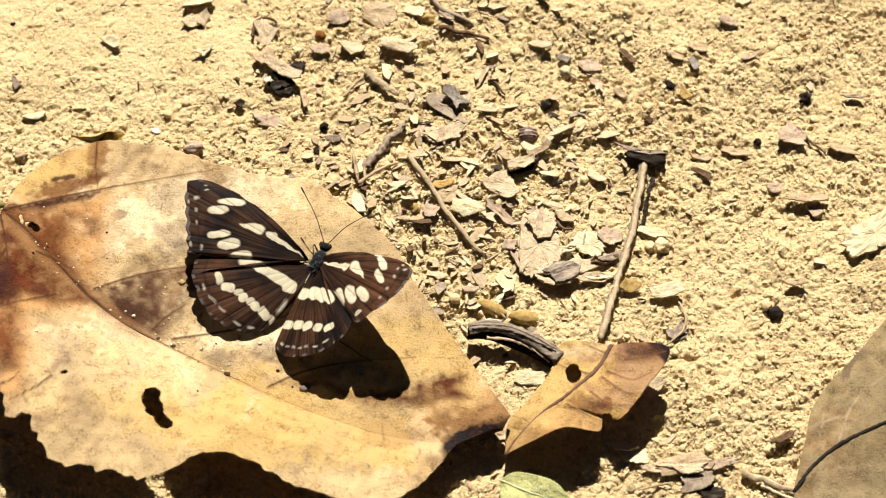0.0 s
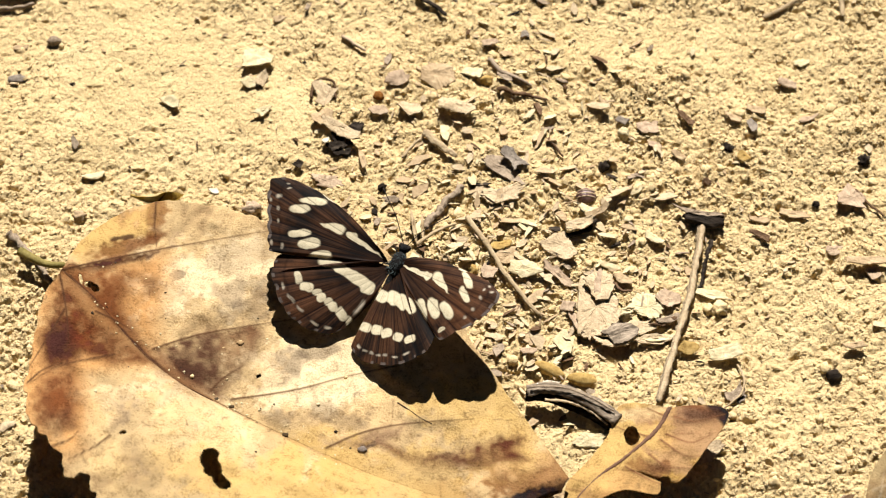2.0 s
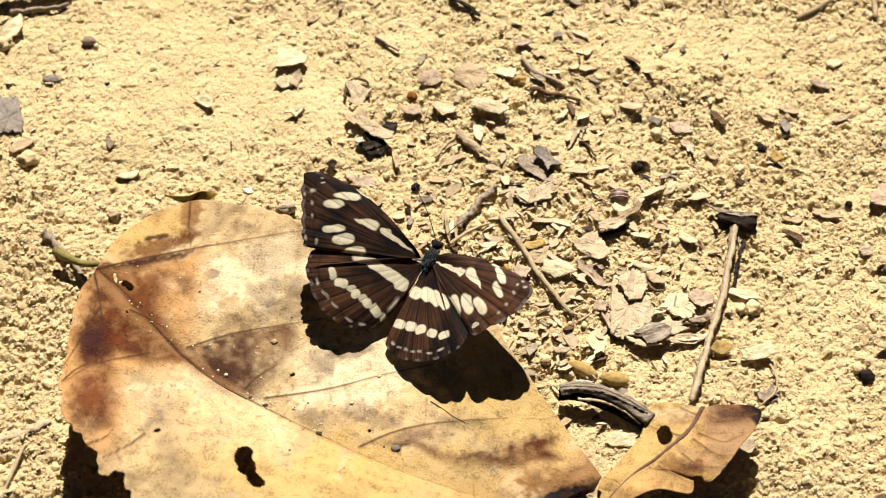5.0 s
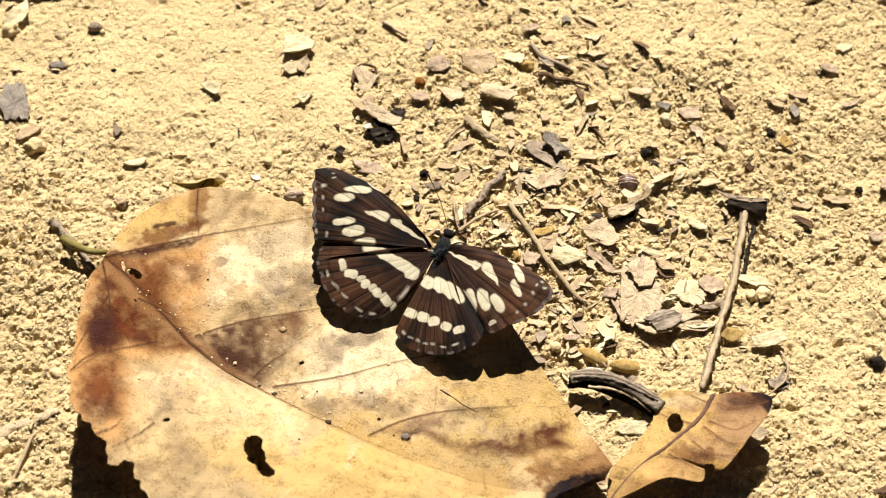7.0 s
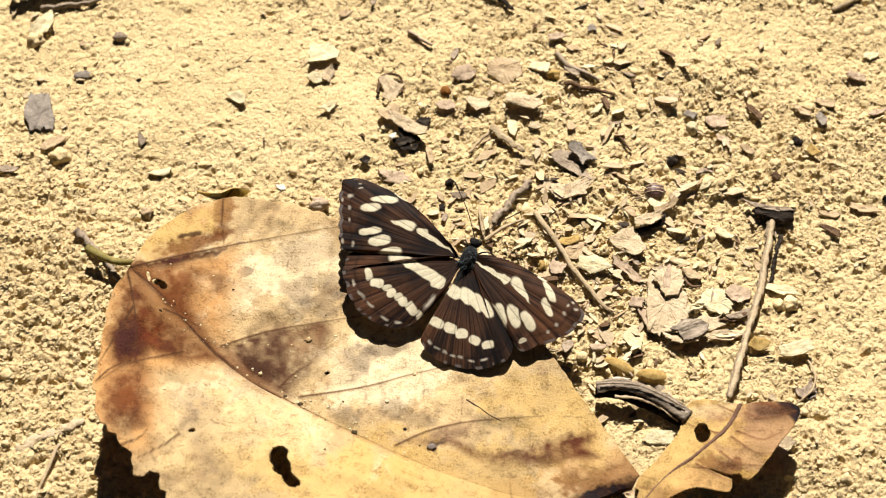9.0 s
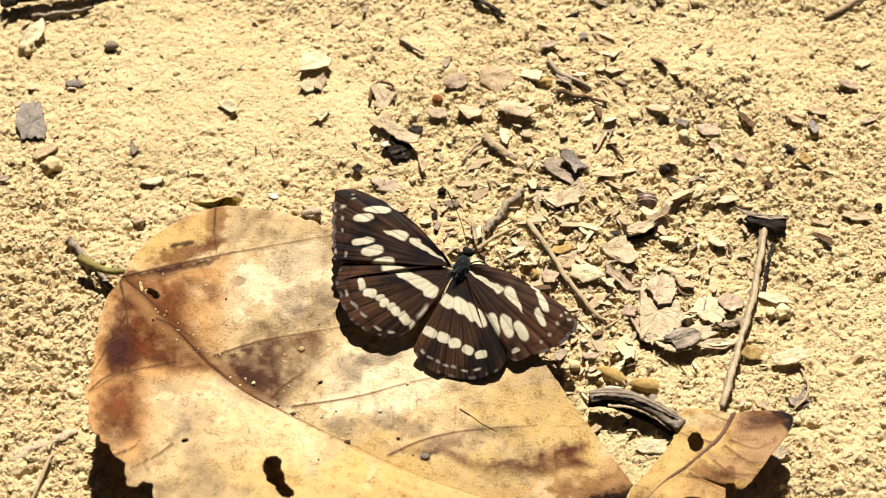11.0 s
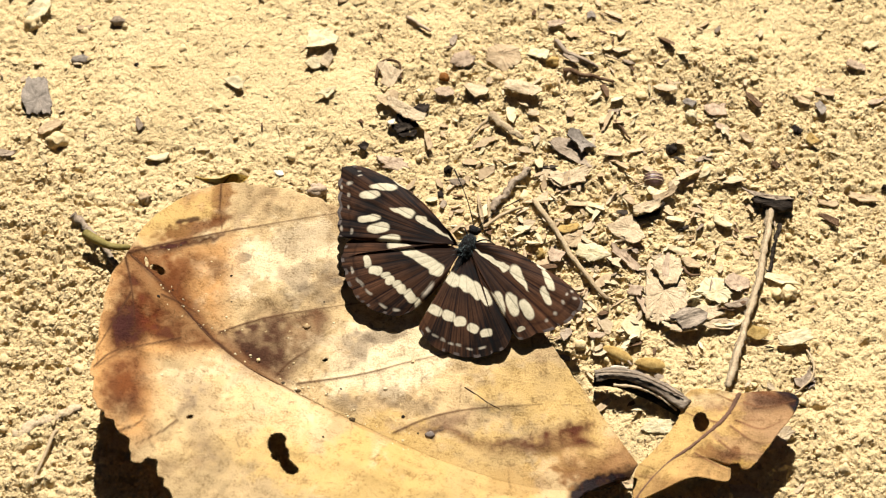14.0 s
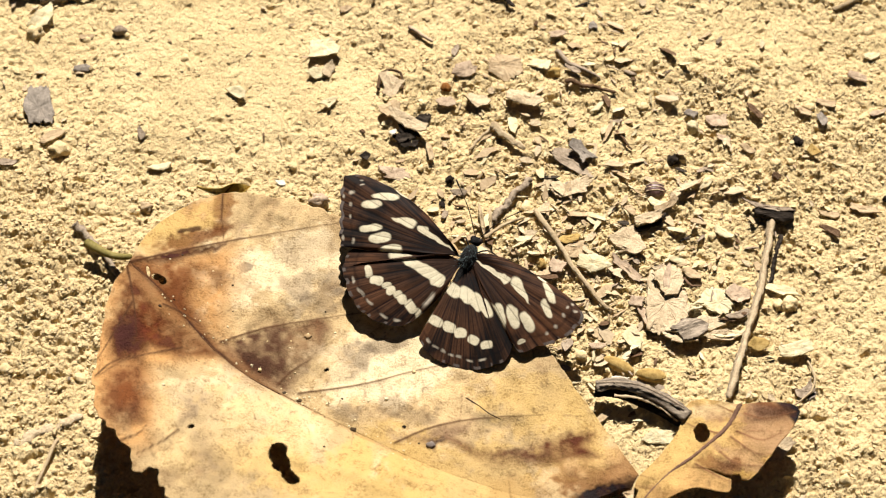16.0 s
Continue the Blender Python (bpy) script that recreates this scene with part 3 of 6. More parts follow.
ORANGE = (0.30, 0.155, 0.05)
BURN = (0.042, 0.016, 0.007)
RUST = (0.125, 0.045, 0.013)
ASH = (0.085, 0.056, 0.040)
OCHRE = (0.40, 0.275, 0.112)
PALER = (0.54, 0.43, 0.275)
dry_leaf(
    "dry_leaf",
    [(-73.4, -14.3, 14.0), (-65.3, -21.2, 11.0), (-57.3, -29.4, 7.5), (-47.9, -37.5, 4.8), (-37.3, -43.4, 3.0), (-24.0, -50.5, 2.0), (-12.2, -56.9, 2.0), (2.1, -64.1, 3.0), (18.7, -70.2, 4.5), (34.0, -71.6, 5.0), (42.8, -68.5, 5.0)],
    [(-73.4, -14.3, 14.0), (-70.3, -3.3, 9.0), (-61.9, 7.2, 5.5), (-51.3, 12.3, 3.5), (-36.2, 11.2, 2.6), (-23.8, 5.9, 2.4), (-1.9, 0.8, 2.8), (7.6, -6.1, 3.4), (17.7, -17.4, 4.2), (24.1, -29.9, 5.0), (30.9, -42.4, 5.5), (38.3, -55.1, 5.5), (44.6, -65.1, 5.0)],
    [(-73.4, -14.3, 14.0), (-77.0, -20.7, 14.0), (-78.2, -32.9, 15.0), (-79.2, -44.1, 16.0), (-78.5, -52.8, 17.0), (-76.1, -57.6, 17.0), (-72.5, -63.0, 17.0), (-69.4, -68.0, 17.0), (-67.1, -71.7, 17.0), (-65.2, -70.3, 17.0), (-62.3, -72.0, 17.0), (-60.6, -76.6, 17.0), (-56.3, -82.2, 17.0), (-48.3, -85.0, 17.0), (-36.6, -85.6, 16.0), (-23.5, -79.5, 15.0), (-15.5, -80.3, 14.0), (-3.5, -86.9, 14.0), (9.4, -91.9, 13.0), (20.7, -87.5, 11.0), (27.3, -79.6, 8.0), (32.6, -72.2, 6.0), (42.8, -68.5, 5.0)],
    "large withered brown leaf with stains and holes, lying on the soil",
    (0.385, 0.28, 0.152),
    [((-62.4, 8.4), 9, 5, 20, ORANGE, 0.6), ((35.9, -58.8), 9, 6, 0, ORANGE, 0.5), ((-35.8, -6.3), 18, 9, 10, PALER, 0.85), ((-11.2, -33.1), 18, 9, 10, PALER, 0.85), ((-51.8, -45.3), 14, 10, -10, PALER, 0.6), ((-37.2, -49.8), 12, 6, -20, PALER, 0.45), ((-16.9, -1.5), 12, 5, 10, PALER, 0.6),
     ((-18.6, -64.6), 22, 7, -12, OCHRE, 0.75), ((2.1, -61.7), 20, 8, -12, OCHRE, 0.85), ((23.2, -40.8), 14, 8, 0, OCHRE, 0.8), ((-44.9, -52.8), 18, 9, -20, OCHRE, 0.5), ((-62.3, 6.7), 7, 5, 25, OCHRE, 0.85), ((29.6, -49.8), 10, 8, 0, OCHRE, 0.6), ((-67.6, 3.4), 6, 4, 20, OCHRE, 0.6),
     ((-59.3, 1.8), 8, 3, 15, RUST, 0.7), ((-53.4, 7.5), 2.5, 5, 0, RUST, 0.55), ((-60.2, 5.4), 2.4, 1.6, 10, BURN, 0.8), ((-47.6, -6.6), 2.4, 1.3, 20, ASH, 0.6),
     ((-32.4, -9.5), 6, 3, 15, ASH, 0.5), ((-26.2, -15.1), 5, 3.4, 40, ASH, 0.5), ((-34.2, -16.7), 3.5, 2, 0, ASH, 0.35), ((-19.2, -30.8), 5, 3, 10, ASH, 0.45), ((-12.5, -28.5), 4, 2.4, 10, ASH, 0.4), ((-19.5, -9.5), 7, 3.4, 10, ASH, 0.3), ((-22.0, -45.0), 3.6, 2, 0, ASH, 0.5), ((-30.6, 0.2), 8, 3, 10, ASH, 0.25), ((-12.4, -43.8), 3, 4, 0, ASH, 0.35), ((-4.5, -46.1), 5, 2.2, 10, ASH, 0.35),
     # first row: brown tip, with the rolled rim's shade mixed into the tone
     ((35.8, -62.4), 9, 4, 12, RUST, 0.6), ((18.9, -63.9), 9, 2.4, 0, RUST, 0.3)],
    [[(-74.2, -5.3), (-61.9, -1.8), (-47.0, 1.8), (-25.2, 6.4)], [(-74.2, -5.7), (-69.9, -4.1), (-64.6, -2.4)], [(-51.9, -27.2), (-42.0, -23.5), (-30.1, -21.0), (-19.4, -19.1)], [(-33.5, -41.1), (-19.0, -38.6), (-5.8, -34.6), (6.1, -31.6)], [(-11.0, -54.0), (-1.8, -49.5), (10.0, -47.1), (23.1, -46.1)], [(-65.2, -16.7), (-61.0, -19.1), (-56.8, -22.2)], [(-53.3, 15.0), (-53.4, 8.4), (-52.4, 0.2)],
     [(-71.9, -15.9), (-76.1, -25.3), (-79.0, -31.6)], [(-60.5, -28.5), (-72.4, -31.6), (-78.7, -36.2)], [(-59.5, -49.8), (-63.2, -52.8), (-68.3, -55.8)], [(-38.0, -38.5), (-35.0, -35.0), (-30.8, -31.9)], [(-79.0, -35.9), (-75.6, -32.3), (-70.4, -30.3)], [(-72.4, -52.5), (-68.3, -50.6), (-66.7, -48.6)], [(-73.9, -6.3), (-71.7, -15.9), (-70.6, -25.3)]],
    [((-37.3, -55.8), 2.1, 2.7, 0), ((-36.2, -58.5), 1.9, 2.6, 20), ((-34.4, -61.4), 1.5, 2.5, 40), ((-65.9, -10.3), 0.9, 1.3, 30), ((-67.0, -9.4), 0.8, 1.5, 65), ((-69.3, -7.6), 0.4, 1.5, 15), ((-27.3, -34.8), 0.55, 0.4, 20), ((-56.9, -48.8), 0.8, 0.5, 0)],
    ns=430, nt=170, wave=1.25, seed=30, belly=3.5, ragged=0.055,
    # third row: thin brown fold line with its contact shadow painted in
    rib_stain_shade=[(RUST, 2.4, 0.0, 0.36, 0.75), (BURN, 0.5, 0.0, 0.30, 0.85), ((0.17, 0.09, 0.04), 0.42, 0.28, 0.62, 0.9), (OCHRE, 2.6, 0.46, 0.8, 0.35)], rib_share=0.36, rib_size=0.24,
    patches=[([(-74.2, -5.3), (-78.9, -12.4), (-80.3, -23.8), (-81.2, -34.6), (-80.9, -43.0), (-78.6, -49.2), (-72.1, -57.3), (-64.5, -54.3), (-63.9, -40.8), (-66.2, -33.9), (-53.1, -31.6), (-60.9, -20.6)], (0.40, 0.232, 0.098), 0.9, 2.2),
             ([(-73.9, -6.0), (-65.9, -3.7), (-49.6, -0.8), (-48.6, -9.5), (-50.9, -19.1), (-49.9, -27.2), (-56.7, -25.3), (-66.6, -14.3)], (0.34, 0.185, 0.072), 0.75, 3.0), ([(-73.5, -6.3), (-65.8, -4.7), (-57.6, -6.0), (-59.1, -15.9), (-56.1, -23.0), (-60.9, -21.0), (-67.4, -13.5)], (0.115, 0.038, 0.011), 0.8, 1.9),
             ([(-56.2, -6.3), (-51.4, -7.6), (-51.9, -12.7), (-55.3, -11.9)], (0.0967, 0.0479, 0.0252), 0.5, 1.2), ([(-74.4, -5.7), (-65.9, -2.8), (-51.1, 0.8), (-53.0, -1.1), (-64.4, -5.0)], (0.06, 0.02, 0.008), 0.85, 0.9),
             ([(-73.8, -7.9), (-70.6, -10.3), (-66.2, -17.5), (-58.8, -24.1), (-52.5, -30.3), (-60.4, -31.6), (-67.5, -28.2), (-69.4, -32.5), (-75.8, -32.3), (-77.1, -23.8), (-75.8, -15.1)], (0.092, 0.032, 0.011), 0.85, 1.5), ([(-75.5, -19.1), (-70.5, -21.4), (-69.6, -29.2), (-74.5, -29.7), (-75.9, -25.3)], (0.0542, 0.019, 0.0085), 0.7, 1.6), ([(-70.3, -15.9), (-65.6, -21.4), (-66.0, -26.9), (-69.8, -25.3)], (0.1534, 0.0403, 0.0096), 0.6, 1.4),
             ([(-75.9, -33.9), (-68.6, -32.8), (-66.3, -39.2), (-66.6, -48.0), (-71.3, -49.5), (-76.0, -47.1), (-77.1, -40.8)], (0.1129, 0.0367, 0.0121), 0.75, 1.8), ([(-75.3, -44.6), (-68.4, -43.0), (-67.2, -48.0), (-72.6, -49.5)], (0.0632, 0.025, 0.0121), 0.5, 1.4), ([(-73.5, -39.2), (-70.0, -37.7), (-68.8, -42.6), (-72.1, -44.1)], (0.1612, 0.0559, 0.0168), 0.5, 1.0),
             ([(-51.5, -27.4), (-43.4, -24.3), (-28.0, -20.8), (-26.0, -23.8), (-30.8, -33.9), (-36.4, -41.1), (-44.8, -35.6)], (0.085, 0.042, 0.023), 0.92, 1.2), ([(-35.3, -23.8), (-27.3, -22.2), (-29.9, -29.2), (-35.8, -30.8)], (0.216, 0.1134, 0.0521), 0.65, 1.8), ([(-47.1, -31.6), (-40.4, -32.8), (-41.6, -35.9), (-45.0, -34.6)], (0.0504, 0.0212, 0.0115), 0.65, 1.4),
             ([(-59.2, -41.5), (-52.7, -40.8), (-50.2, -46.8), (-54.0, -49.8), (-50.3, -55.8), (-46.0, -60.5), (-51.1, -61.4), (-56.6, -54.3)], (0.1693, 0.1182, 0.0773), 0.6, 1.8),
             ([(0.8, -52.1), (7.6, -55.3), (15.1, -55.3), (23.0, -54.3), (29.6, -51.0), (34.3, -50.4), (32.1, -53.6), (35.4, -56.7), (28.1, -57.7), (19.0, -59.2), (11.2, -59.2), (6.6, -56.7)], (0.0948, 0.0338, 0.0139), 0.95, 1.3), ([(9.9, -56.2), (19.0, -55.8), (28.1, -56.7), (19.0, -58.5)], (0.0632, 0.019, 0.0085), 0.7, 0.9),
             ([(-8.1, -52.5), (0.8, -48.6), (8.7, -48.0), (6.3, -51.3), (2.1, -53.1), (-3.1, -54.3)], (0.1612, 0.0942, 0.0588), 0.6, 1.3), ([(-4.2, -52.2), (0.1, -51.9), (-2.1, -55.8)], (0.0967, 0.0638, 0.0462), 0.75, 0.5),
             # near-black tip: burnt brown plus the shadow under the rim, put into the colour
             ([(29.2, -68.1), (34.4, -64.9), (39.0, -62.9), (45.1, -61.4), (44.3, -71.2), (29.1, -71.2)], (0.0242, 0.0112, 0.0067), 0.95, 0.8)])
dry_leaf(
    "curled_leaf",
    [(68.8, -46.2, 5.0), (65.5, -52.2, 5.5), (58.7, -58.9, 5.5), (52.0, -63.8, 4.5), (47.4, -68.4, 4.0), (43.1, -73.8, 3.0)],
    [(68.8, -46.2, 5.0), (74.2, -46.7, 7.0), (80.3, -48.4, 9.0), (81.5, -51.5, 9.0), (76.0, -59.9, 10.0), (69.7, -67.4, 8.5), (65.9, -65.7, 6.5), (64.2, -70.7, 8.5), (56.5, -71.1, 11.0), (49.2, -73.0, 8.0), (43.1, -73.8, 3.0)],
    [(68.8, -46.2, 5.0), (63.5, -43.8, 3.0), (57.7, -44.1, 2.5), (54.7, -50.9, 2.0), (50.0, -58.3, 2.0), (44.5, -64.8, 2.0), (43.1, -73.8, 3.0)],
    "small curled brown leaf with a raised rim and one hole",
    (0.34, 0.215, 0.092),
    [((58.2, -47.5), 12, 8, 0, OCHRE, 0.85), ((49.8, -59.5), 10, 5, 45, OCHRE, 0.8), ((61.0, -45.2), 6, 3, 0, PALER, 0.5), ((74.1, -47.6), 9, 6, 0, (0.23, 0.135, 0.075), 0.85), ((72.4, -55.1), 8, 5, 30, (0.30, 0.19, 0.10), 0.8),
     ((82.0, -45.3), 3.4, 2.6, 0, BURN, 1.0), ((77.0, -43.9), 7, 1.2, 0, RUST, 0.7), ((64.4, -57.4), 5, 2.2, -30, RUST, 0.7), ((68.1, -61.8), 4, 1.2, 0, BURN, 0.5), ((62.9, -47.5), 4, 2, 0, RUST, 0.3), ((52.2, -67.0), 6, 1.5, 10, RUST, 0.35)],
    [[(69.6, -45.2), (74.2, -46.3), (81.0, -44.2)], [(67.4, -49.8), (72.6, -51.8), (77.3, -49.8)], [(66.0, -51.3), (71.1, -55.1), (75.0, -55.1)], [(63.2, -55.1), (67.0, -58.1), (72.2, -58.4)], [(57.8, -58.4), (62.9, -61.8), (65.7, -62.9)], [(67.6, -45.2), (63.7, -43.2)], [(63.4, -50.6), (58.2, -49.0), (55.6, -47.5)]],
    [((59.8, -50.7), 1.8, 2.3, -10), ((66.5, -61.4), 1.2, 0.8, 0)],
    patches=[([(76.5, -41.8), (79.0, -40.0), (84.0, -40.0), (84.0, -48.5), (81.3, -48.5), (79.6, -45.4)], (0.02, 0.009, 0.006), 0.97, 0.5), ([(71.9, -43.2), (79.8, -43.2), (80.9, -46.2), (75.6, -46.8), (70.1, -46.5)], (0.10, 0.05, 0.03), 0.7, 1.0), ([(60.7, -55.8), (65.9, -57.6), (68.3, -60.2), (63.2, -59.0)], (0.09, 0.04, 0.02), 0.75, 0.9), ([(65.7, -59.9), (72.2, -61.0), (75.1, -59.0), (72.4, -56.7), (76.5, -54.3), (77.4, -55.8), (73.4, -62.4), (66.9, -61.7)], (0.42, 0.27, 0.07), 0.7, 1.0), ([(58.1, -43.2), (66.7, -42.9), (65.8, -45.0), (59.5, -44.4)], (0.07, 0.035, 0.02), 0.45, 1.0)],
    ns=220, nt=90, wave=0.9, seed=60, ragged=0.05, rib_size=0.62, vein_tone=(0.17, 0.085, 0.042), rib_tone=(0.12, 0.065, 0.042))
dry_leaf(
    "yellow_leaf",
    [(-59.9, 16.0, 1.0), (-56.8, 14.3, 1.2), (-52.9, 13.5, 1.4), (-49.0, 14.1, 1.6), (-46.9, 15.9, 1.6)],
    [(-59.9, 16.0, 1.0), (-57.3, 14.7, 2.6), (-53.9, 14.3, 3.4), (-50.6, 15.4, 3.8), (-46.9, 15.9, 1.6)],
    [(-59.9, 16.0, 1.0), (-56.2, 13.6, 1.6), (-52.8, 12.8, 1.8), (-49.0, 13.4, 1.8), (-46.9, 15.9, 1.6)],
    "small yellow-olive curled leaf scrap on the soil", (0.40, 0.28, 0.085),
    [((-49.0, 17.0), 3, 2, 0, (0.48, 0.30, 0.06), 0.9), ((-56.5, 15.3), 5, 1.0, 0, BURN, 0.45), ((-53.0, 14.7), 4, 0.8, 0, BURN, 0.3), ((-55.2, 17.0), 3, 1.2, 0, (0.42, 0.38, 0.22), 0.6)],
    [[(-53.0, 15.0), (-51.7, 16.7), (-51.1, 17.5)]], [], ns=60, nt=24, wave=0.35, seed=130, rib_size=0.14)
dry_leaf(
    "pale_leaf",
    [(108.0, -85.2, 6.0), (112.9, -79.0, 7.0), (119.7, -73.8, 8.0), (130.3, -68.4, 8.0), (145.8, -61.6, 7.0), (163.0, -57.1, 3.0)],
    [(108.0, -85.2, 6.0), (111.7, -71.9, 6.0), (115.2, -61.6, 6.0), (125.1, -50.0, 6.0), (138.2, -36.7, 6.0), (151.6, -38.4, 5.0), (163.0, -57.1, 3.0)],
    [(108.0, -85.2, 6.0), (109.6, -97.2, 5.0), (121.2, -103.7, 4.0), (138.1, -99.6, 4.0), (153.1, -81.2, 4.0), (163.0, -57.1, 3.0)],
    "dull grey-brown leaf lying on the soil", (0.25, 0.187, 0.10),
    [((121.7, -79.0), 9, 6, 0, (0.28, 0.215, 0.125), 0.6), ((127.9, -55.3), 7, 5, 0, (0.2, 0.15, 0.085), 0.6), ((125.3, -47.7), 5, 2, 45, ASH, 0.5)],
    [[(113.9, -64.3), (120.0, -62.1), (125.8, -63.6)], [(118.7, -68.7), (123.7, -58.3), (133.6, -49.3)], [(114.9, -67.2), (116.9, -59.8)]],
    [], ns=150, nt=60, wave=0.7, seed=90, ragged=0.03, rib_size=0.6, vein_tone=(0.28, 0.22, 0.14), rib_tone=(0.02, 0.015, 0.012))
dry_leaf(
    "green_leaf",
    [(41.9, -79.7, 2.0), (47.6, -82.8, 2.5), (54.6, -85.5, 2.0), (61.4, -90.9, 1.5)],
    [(41.9, -79.7, 2.0), (45.8, -78.2, 3.0), (53.4, -80.4, 3.4), (57.5, -84.5, 2.8), (61.4, -90.9, 1.5)],
    [(41.9, -79.7, 2.0), (42.4, -85.4, 2.0), (47.3, -91.1, 2.0), (56.1, -94.0, 2.0), (61.4, -90.9, 1.5)],
    "small pale yellow-green leaf half under the dry one", (0.36, 0.345, 0.14), [((49.0, -81.5), 7, 4, 0, (0.46, 0.44, 0.22), 0.7)],
    [[(47.8, -81.5), (53.0, -80.4), (56.7, -82.3)]], [], ns=60, nt=30, wave=0.3, seed=110, vein_tone=(0.36, 0.36, 0.2))


def leaf_specks():
    """Soil grains caught on the large leaf, most of them along its fold."""
    r = np.random.default_rng(55)
    v0, f0 = ico(1)
    for tone, material, count in (("pale", CREAM, 70), ("dark", CHAR_AND_SHADE, 34), ("yellow", CRUMB, 60)):
        verts, faces = [], []
        for _ in range(count):
            p = BLADES[("dry_leaf", 0 if r.random() < 0.8 else 1)]
            i, j = int(p.shape[0] * r.uniform(0.08, 0.62)), int(p.shape[1] * min(0.7, abs(r.normal(0, 0.10)) if r.random() < 0.75 else r.uniform(0, 0.7)))
            size = r.uniform(0.12, 0.32) * MM * (1.6 if r.random() < 0.12 else 1)
            o = len(verts)
            q = v0 * (1 + 0.2 * r.standard_normal((len(v0), 1))) * size * np.array((1.2, 1, 0.8)) + p[i, j] + np.array((0, 0, size * 0.5))
            verts.extend(q.tolist())
            faces.extend((f0 + o).tolist())
        tagged(part("soil_specks", verts, faces, material), "tiny %s soil specks lying on the dry leaf" % tone, "specks", kind="stuff")


leaf_specks()


def on_leaf(at):
    """The place on the large leaf that carries a marking at this plan position."""
    best, place = 1e9, None
    for side in (0, 1):
        p = BLADES[("dry_leaf", side)].reshape(-1, 3)
        d = np.hypot(p[:, 0] - at[0] * MM, p[:, 1] + LEAN * p[:, 2] - at[1] * MM)
        i = int(np.argmin(d))
        if d[i] < best:
            best, place = d[i], p[i].copy()
    return place


hair_path = np.array([on_leaf(q) for q in ((5.5, -41.7), (8.2, -43.8), (10.8, -45.8), (13.6, -47.7))])
hair_path[:, 2] += 0.00025
tagged(tube("thin_stem", hair_path - hair_path[0], 0.00016, 0.00009, TINTED((0.05, 0.03, 0.02)), None, 6), "thin dark stem lying on the dry leaf", "stem").location = hair_path[0]
for at, size, tone, words in (((-31.7, -25.8), 0.75, (0.30, 0.20, 0.10), "small tan soil lump on the dry leaf"), ((-20.4, -50.6), 0.7, (0.06, 0.04, 0.02), "dark insect dropping on the dry leaf"), ((-33.2, -42.9), 0.5, (0.06, 0.04, 0.02), "dark insect dropping on the dry leaf"), ((-36.7, -40.8), 0.45, (0.07, 0.05, 0.03), "dark insect dropping on the dry leaf"), ((-2.5, -54.3), 0.9, (0.16, 0.13, 0.11), "grey soil flake on the dry leaf")):
    q0, f0 = ico(2)
    lump = part("soil_lump", q0 * (1 + 0.2 * np.random.default_rng(int(at[0] * 10) % 97).standard_normal((len(q0), 1))) * size * np.array((1.2, 0.9, 0.6)) * MM, f0.tolist(), TINTED(tone))
    lump.location = on_leaf(at) + np.array((0, 0, size * 0.35 * MM))
    tagged(lump, words, "soil lump", "lumps on the leaf")


# ---- butterfly ----
butterfly = new("butterfly")
tagged(butterfly, "dark brown white-banded butterfly with spread wings on a leaf", "butterfly")
INK = np.array((0.010, 0.0065, 0.005))
UMBER = np.array((0.060, 0.027, 0.014))
IVORY = np.array((0.60, 0.53, 0.37))


